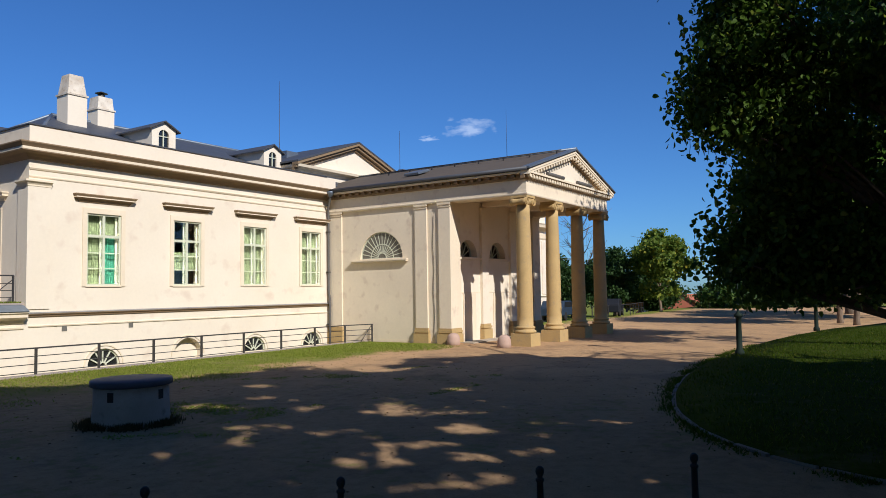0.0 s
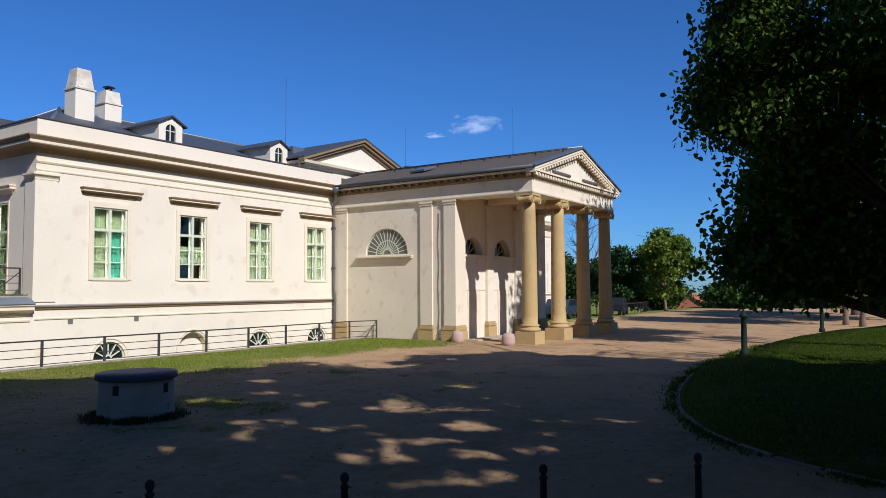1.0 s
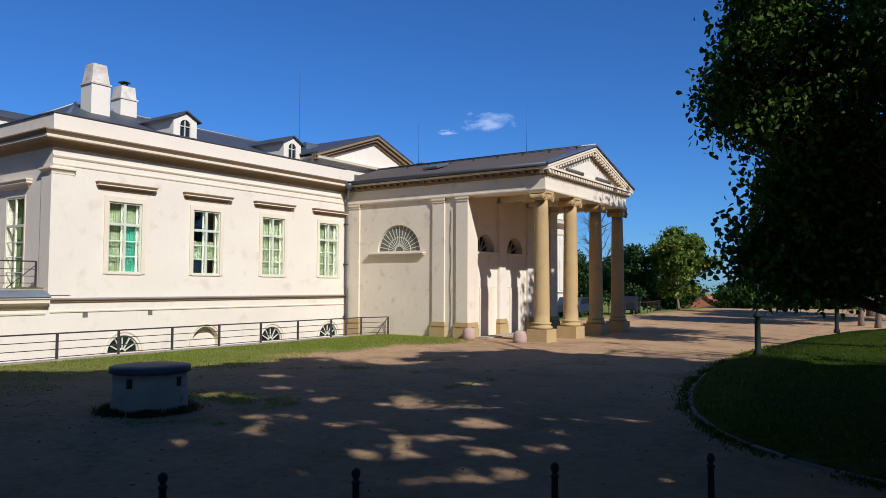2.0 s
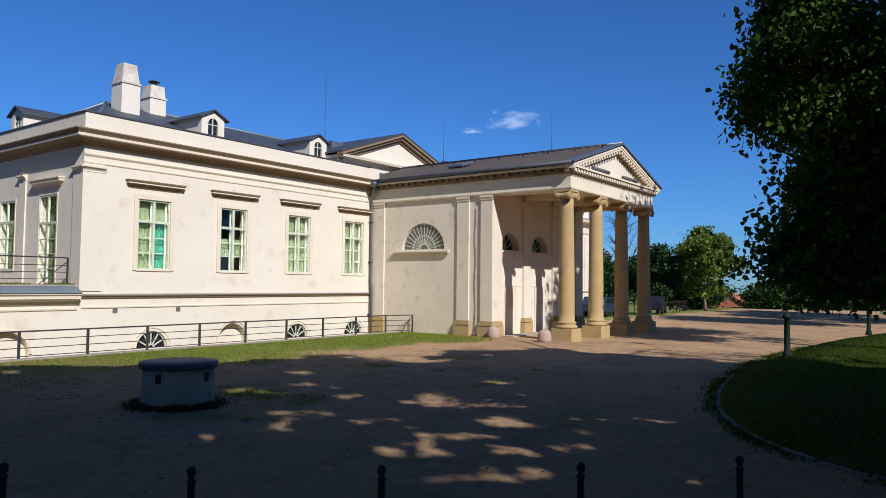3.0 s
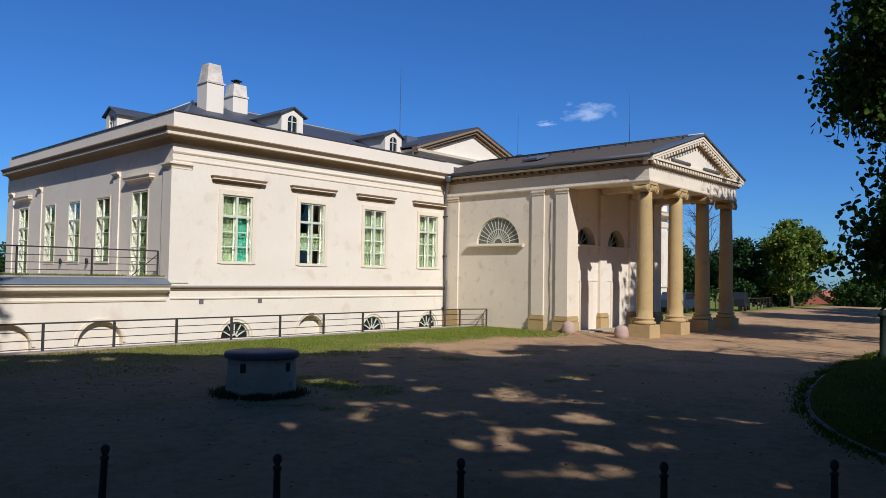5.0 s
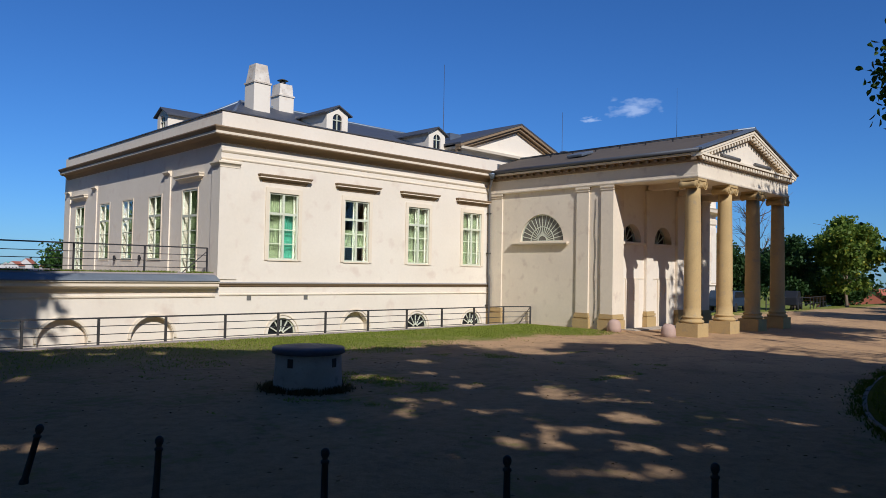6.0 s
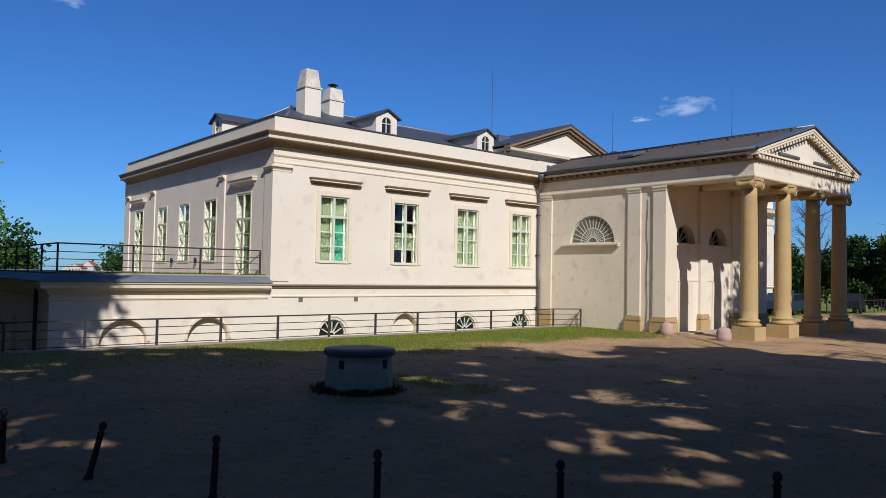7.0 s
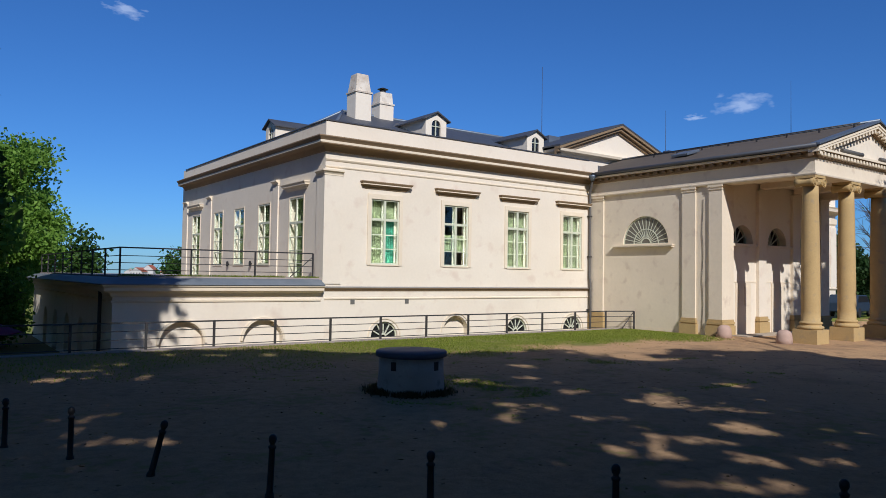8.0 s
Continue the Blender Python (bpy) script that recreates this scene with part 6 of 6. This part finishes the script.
def tuft_place(rng):
    x, y = rng.uniform(-9, 5), rng.uniform(-15.5, -9)
    if noise.noise((x * 0.55, y * 0.55, 3.0)) + 0.5 * noise.noise((x * 2.1, y * 2.1, 5.0)) < 0.30 + rng.uniform(0, 0.25):
        return None
    return (x, y, GZ)


def ledge_place(rng):
    x, y = rng.uniform(-9.3, -2.3), TY + 0.22 + abs(rng.normal(0, 0.12))
    if noise.noise((x * 1.3, y, 8.0)) < rng.uniform(-0.5, 0.3):
        return None
    return (x, y, 2.41)


def fringe_place(rng):
    k = int(rng.integers(len(FRINGE) - 1))
    a, c = FRINGE[k], FRINGE[k + 1]
    p = a.lerp(c, rng.random())
    n = Vector((a.y - c.y, c.x - a.x)).normalized()
    q = p + n * (0.05 + abs(rng.normal(0, 0.15)))
    if noise.noise((q.x * 0.9, q.y * 0.9, 4.0)) < rng.uniform(-0.5, 0.3):
        return None
    return (q.x, q.y, GZ)


FRINGE = smooth_line(LAWN[2:11], 0.5)
blades("edging_weeds", "ragged grass growing over the lawn edging", 4500, fringe_place, 0.06, 56)
tufts = blades("gravel_tufts", "thin worn grass tufts on the trodden gravel", 3600, tuft_place, 0.03, 54)
tufts.data.materials[0] = GRASS_DRY
ledge = blades("ledge_weeds", "dry weeds along the terrace edge", 2500, ledge_place, 0.07, 55)
ledge.data.materials[0] = GRASS_DRY


def litter(count, seed):
    """Fallen leaves on the gravel."""
    rng = np.random.default_rng(seed)
    pos = np.stack([rng.uniform(-14, 8, count), rng.uniform(-22, -7, count), np.full(count, GZ + 0.02)], 1)
    pos[:, 2] += rng.uniform(0, 0.015, count)
    me = leaf_mesh("fallen_leaves", pos, 0.05, leaf_material("dry_leaf", (0.10, 0.06, 0.02), (0.22, 0.14, 0.05)), rng)
    co = np.array([v.co for v in me.vertices])
    co[:, 2] = GZ + 0.028 + (co[:, 2] - GZ - 0.028) * 0.25
    me.vertices.foreach_set("co", co.astype(np.float32).ravel())
    tagged(new("fallen_leaves", me), "dry brown leaves scattered over the gravel", "leaves", kind="stuff")


litter(1500, 71)

# ---- far things ----
def car(at, turn, paint, label):
    t = thing("car", label, "car", at)
    t.rotation_euler = (0, 0, radians(turn))
    bm = bmesh.new()
    plate(bm, [(-2.1, 0.35), (2.1, 0.35), (2.15, 0.75), (1.3, 0.95), (0.7, 1.45), (-1.5, 1.48), (-2.1, 0.98)], [], 1.7, SOUTH(-0.85))
    part("body", bm, paint, t, "", 0.06)
    for s in (-1, 1):
        bm = bmesh.new()
        plate(bm, [(-1.55, 1.0), (1.0, 1.0), (0.62, 1.38), (-1.4, 1.40)], [], 0.01, SOUTH(s * 0.856 - 0.005))
        part("side_window", bm, CAR_GLASS, t)
        for x in (-1.3, 1.35):
            bm = bmesh.new()
            lathe(bm, [(0.31, -0.1), (0.31, 0.1)], 16)
            bmesh.ops.transform(bm, matrix=pose(x, s * 0.80, 0.31, 90, 0, 0), verts=bm.verts)
            part("wheel", bm, RUBBER, t)


car((45.0, -2.6, GZ), 15, CAR_PAINT, "dark parked car beyond the columns")
car((36.5, -1.6, GZ), 10, CAR_BLUE, "blue-grey parked car behind the columns")
railing("drive_railing", "low iron railing at the end of the drive", [(40.0, -2.9), (47.0, -3.6), (55.0, -2.2)], GZ, 0.95, 1.5, (0.45, 0.95), 0.03)
bench = thing("bench", "orange-brown timber park bench", "bench", (56.0, -0.9, GZ))
boxes("seat", BENCH_WOOD, bench, (-0.25, 0.25, -0.9, 0.9, 0.42, 0.47))
boxes("backrest", BENCH_WOOD, bench, (0.25, 0.29, -0.9, 0.9, 0.55, 0.90))
for y in (-0.75, 0.75):
    boxes("leg", IRON, bench, (-0.2, 0.27, y - 0.03, y + 0.03, -0.05, 0.419))


def house(at, w, d, h, roof_h, turn, wall, roof, label):
    t = thing("town_house", label, "building", at, "distant town")
    t.rotation_euler = (0, 0, radians(turn))
    bm = bmesh.new()
    plate(bm, [(-w / 2, 0), (w / 2, 0), (w / 2, h), (0, h + roof_h), (-w / 2, h)], [], d, SOUTH(-d / 2))
    part("wall", bm, wall, t)
    for s in (-1, 1):
        bm = bmesh.new()
        sheet(bm, ((0, -d / 2 - 0.3, h + roof_h + 0.15), (s * (w / 2 + 0.4), -d / 2 - 0.3, h - 0.1), (s * (w / 2 + 0.4), d / 2 + 0.3, h - 0.1), (0, d / 2 + 0.3, h + roof_h + 0.15)), 0.2)
        part("roof", bm, roof, t)
    for k in range(int(w // 3)):
        for z in np.arange(1.5, h - 1.5, 3.2):
            boxes("window", DARK_PANE, t, (-w / 2 + 1.5 + 3 * k - 0.5, -w / 2 + 1.5 + 3 * k + 0.5, -d / 2 - 0.03, -d / 2 + 0.03, z, z + 1.6))


def town():
    rnd = random.Random(9)
    for lo, hi, n, level in ((13.2, 16.5, 9, 1.2), (70.0, 82.0, 12, 3.2)):
        for i in range(n):
            b = radians(rnd.uniform(lo, hi))
            r = rnd.uniform(170, 460) if lo < 50 else rnd.uniform(480, 900)
            x, y = -14.4 + r * math.cos(b), -24.6 + r * math.sin(b)
            top = level - 0.016 * (r - 100) * rnd.uniform(0.7, 1.3)
            if lo > 50:
                top = 2.6 + r * radians(rnd.uniform(0.05, 0.5))
            green = lo > 50 and i in (2, 7)
            house((x, y, top - 18), rnd.uniform(9, 14), rnd.uniform(10, 18), 14, rnd.uniform(3, 5), rnd.uniform(0, 360), TOWN_WALL, COPPER if green else ROOF_RED, "distant town house with a green copper roof" if green else "distant town house with a red tiled roof")


town()
house((101.0, 6.6, -8.6), 7.5, 9.0, 7.6, 2.7, 104, ROOF_RED, ROOF_RED, "red-roofed house below the slope")
ob = new("parasol", None)
tagged(ob, "wine-red canvas parasol below the terrace", "parasol")
ob.location = (-13.0, 3.5, -1.3)
bm = bmesh.new()
lathe(bm, [(1.5, 1.75), (1.45, 1.78), (0.8, 2.05), (0.05, 2.25)], 8)
part("canopy", bm, WINE, ob)
bm = bmesh.new()
tube(bm, [(0, 0, 0), (0, 0, 2.2)], [0.03, 0.03], 8)
part("pole", bm, IRON, ob)


def cloud(at, wide, high, tilt):
    """A far sheet of vapour in the sky's backdrop."""
    bm = bmesh.new()
    corners = [bm.verts.new(p) for p in ((-1.1, 0, -1.1), (1.1, 0, -1.1), (1.1, 0, 1.1), (-1.1, 0, 1.1))]
    bm.faces.new(corners)
    ob = new("cloud", finish(bm, "cloud", CLOUD))
    ob.location, ob.scale = at, (wide, 1.0, high)
    ob.rotation_euler = (0, radians(tilt), math.atan2(at[1], at[0]) - math.pi / 2)
    tagged(ob, "small white fair-weather cloud far off", "cloud", "clouds", "structure")


EYE = Vector((-14.4, -24.6, 2.6))
cloud(EYE + Vector((0.833, 0.506, 0.225)) * 3000, 132, 60, -3)
cloud(EYE + Vector((0.803, 0.552, 0.209)) * 3000, 52, 18, 0)
cloud(EYE + Vector((0.196, 0.928, 0.317)) * 3000, 90, 36, 5)
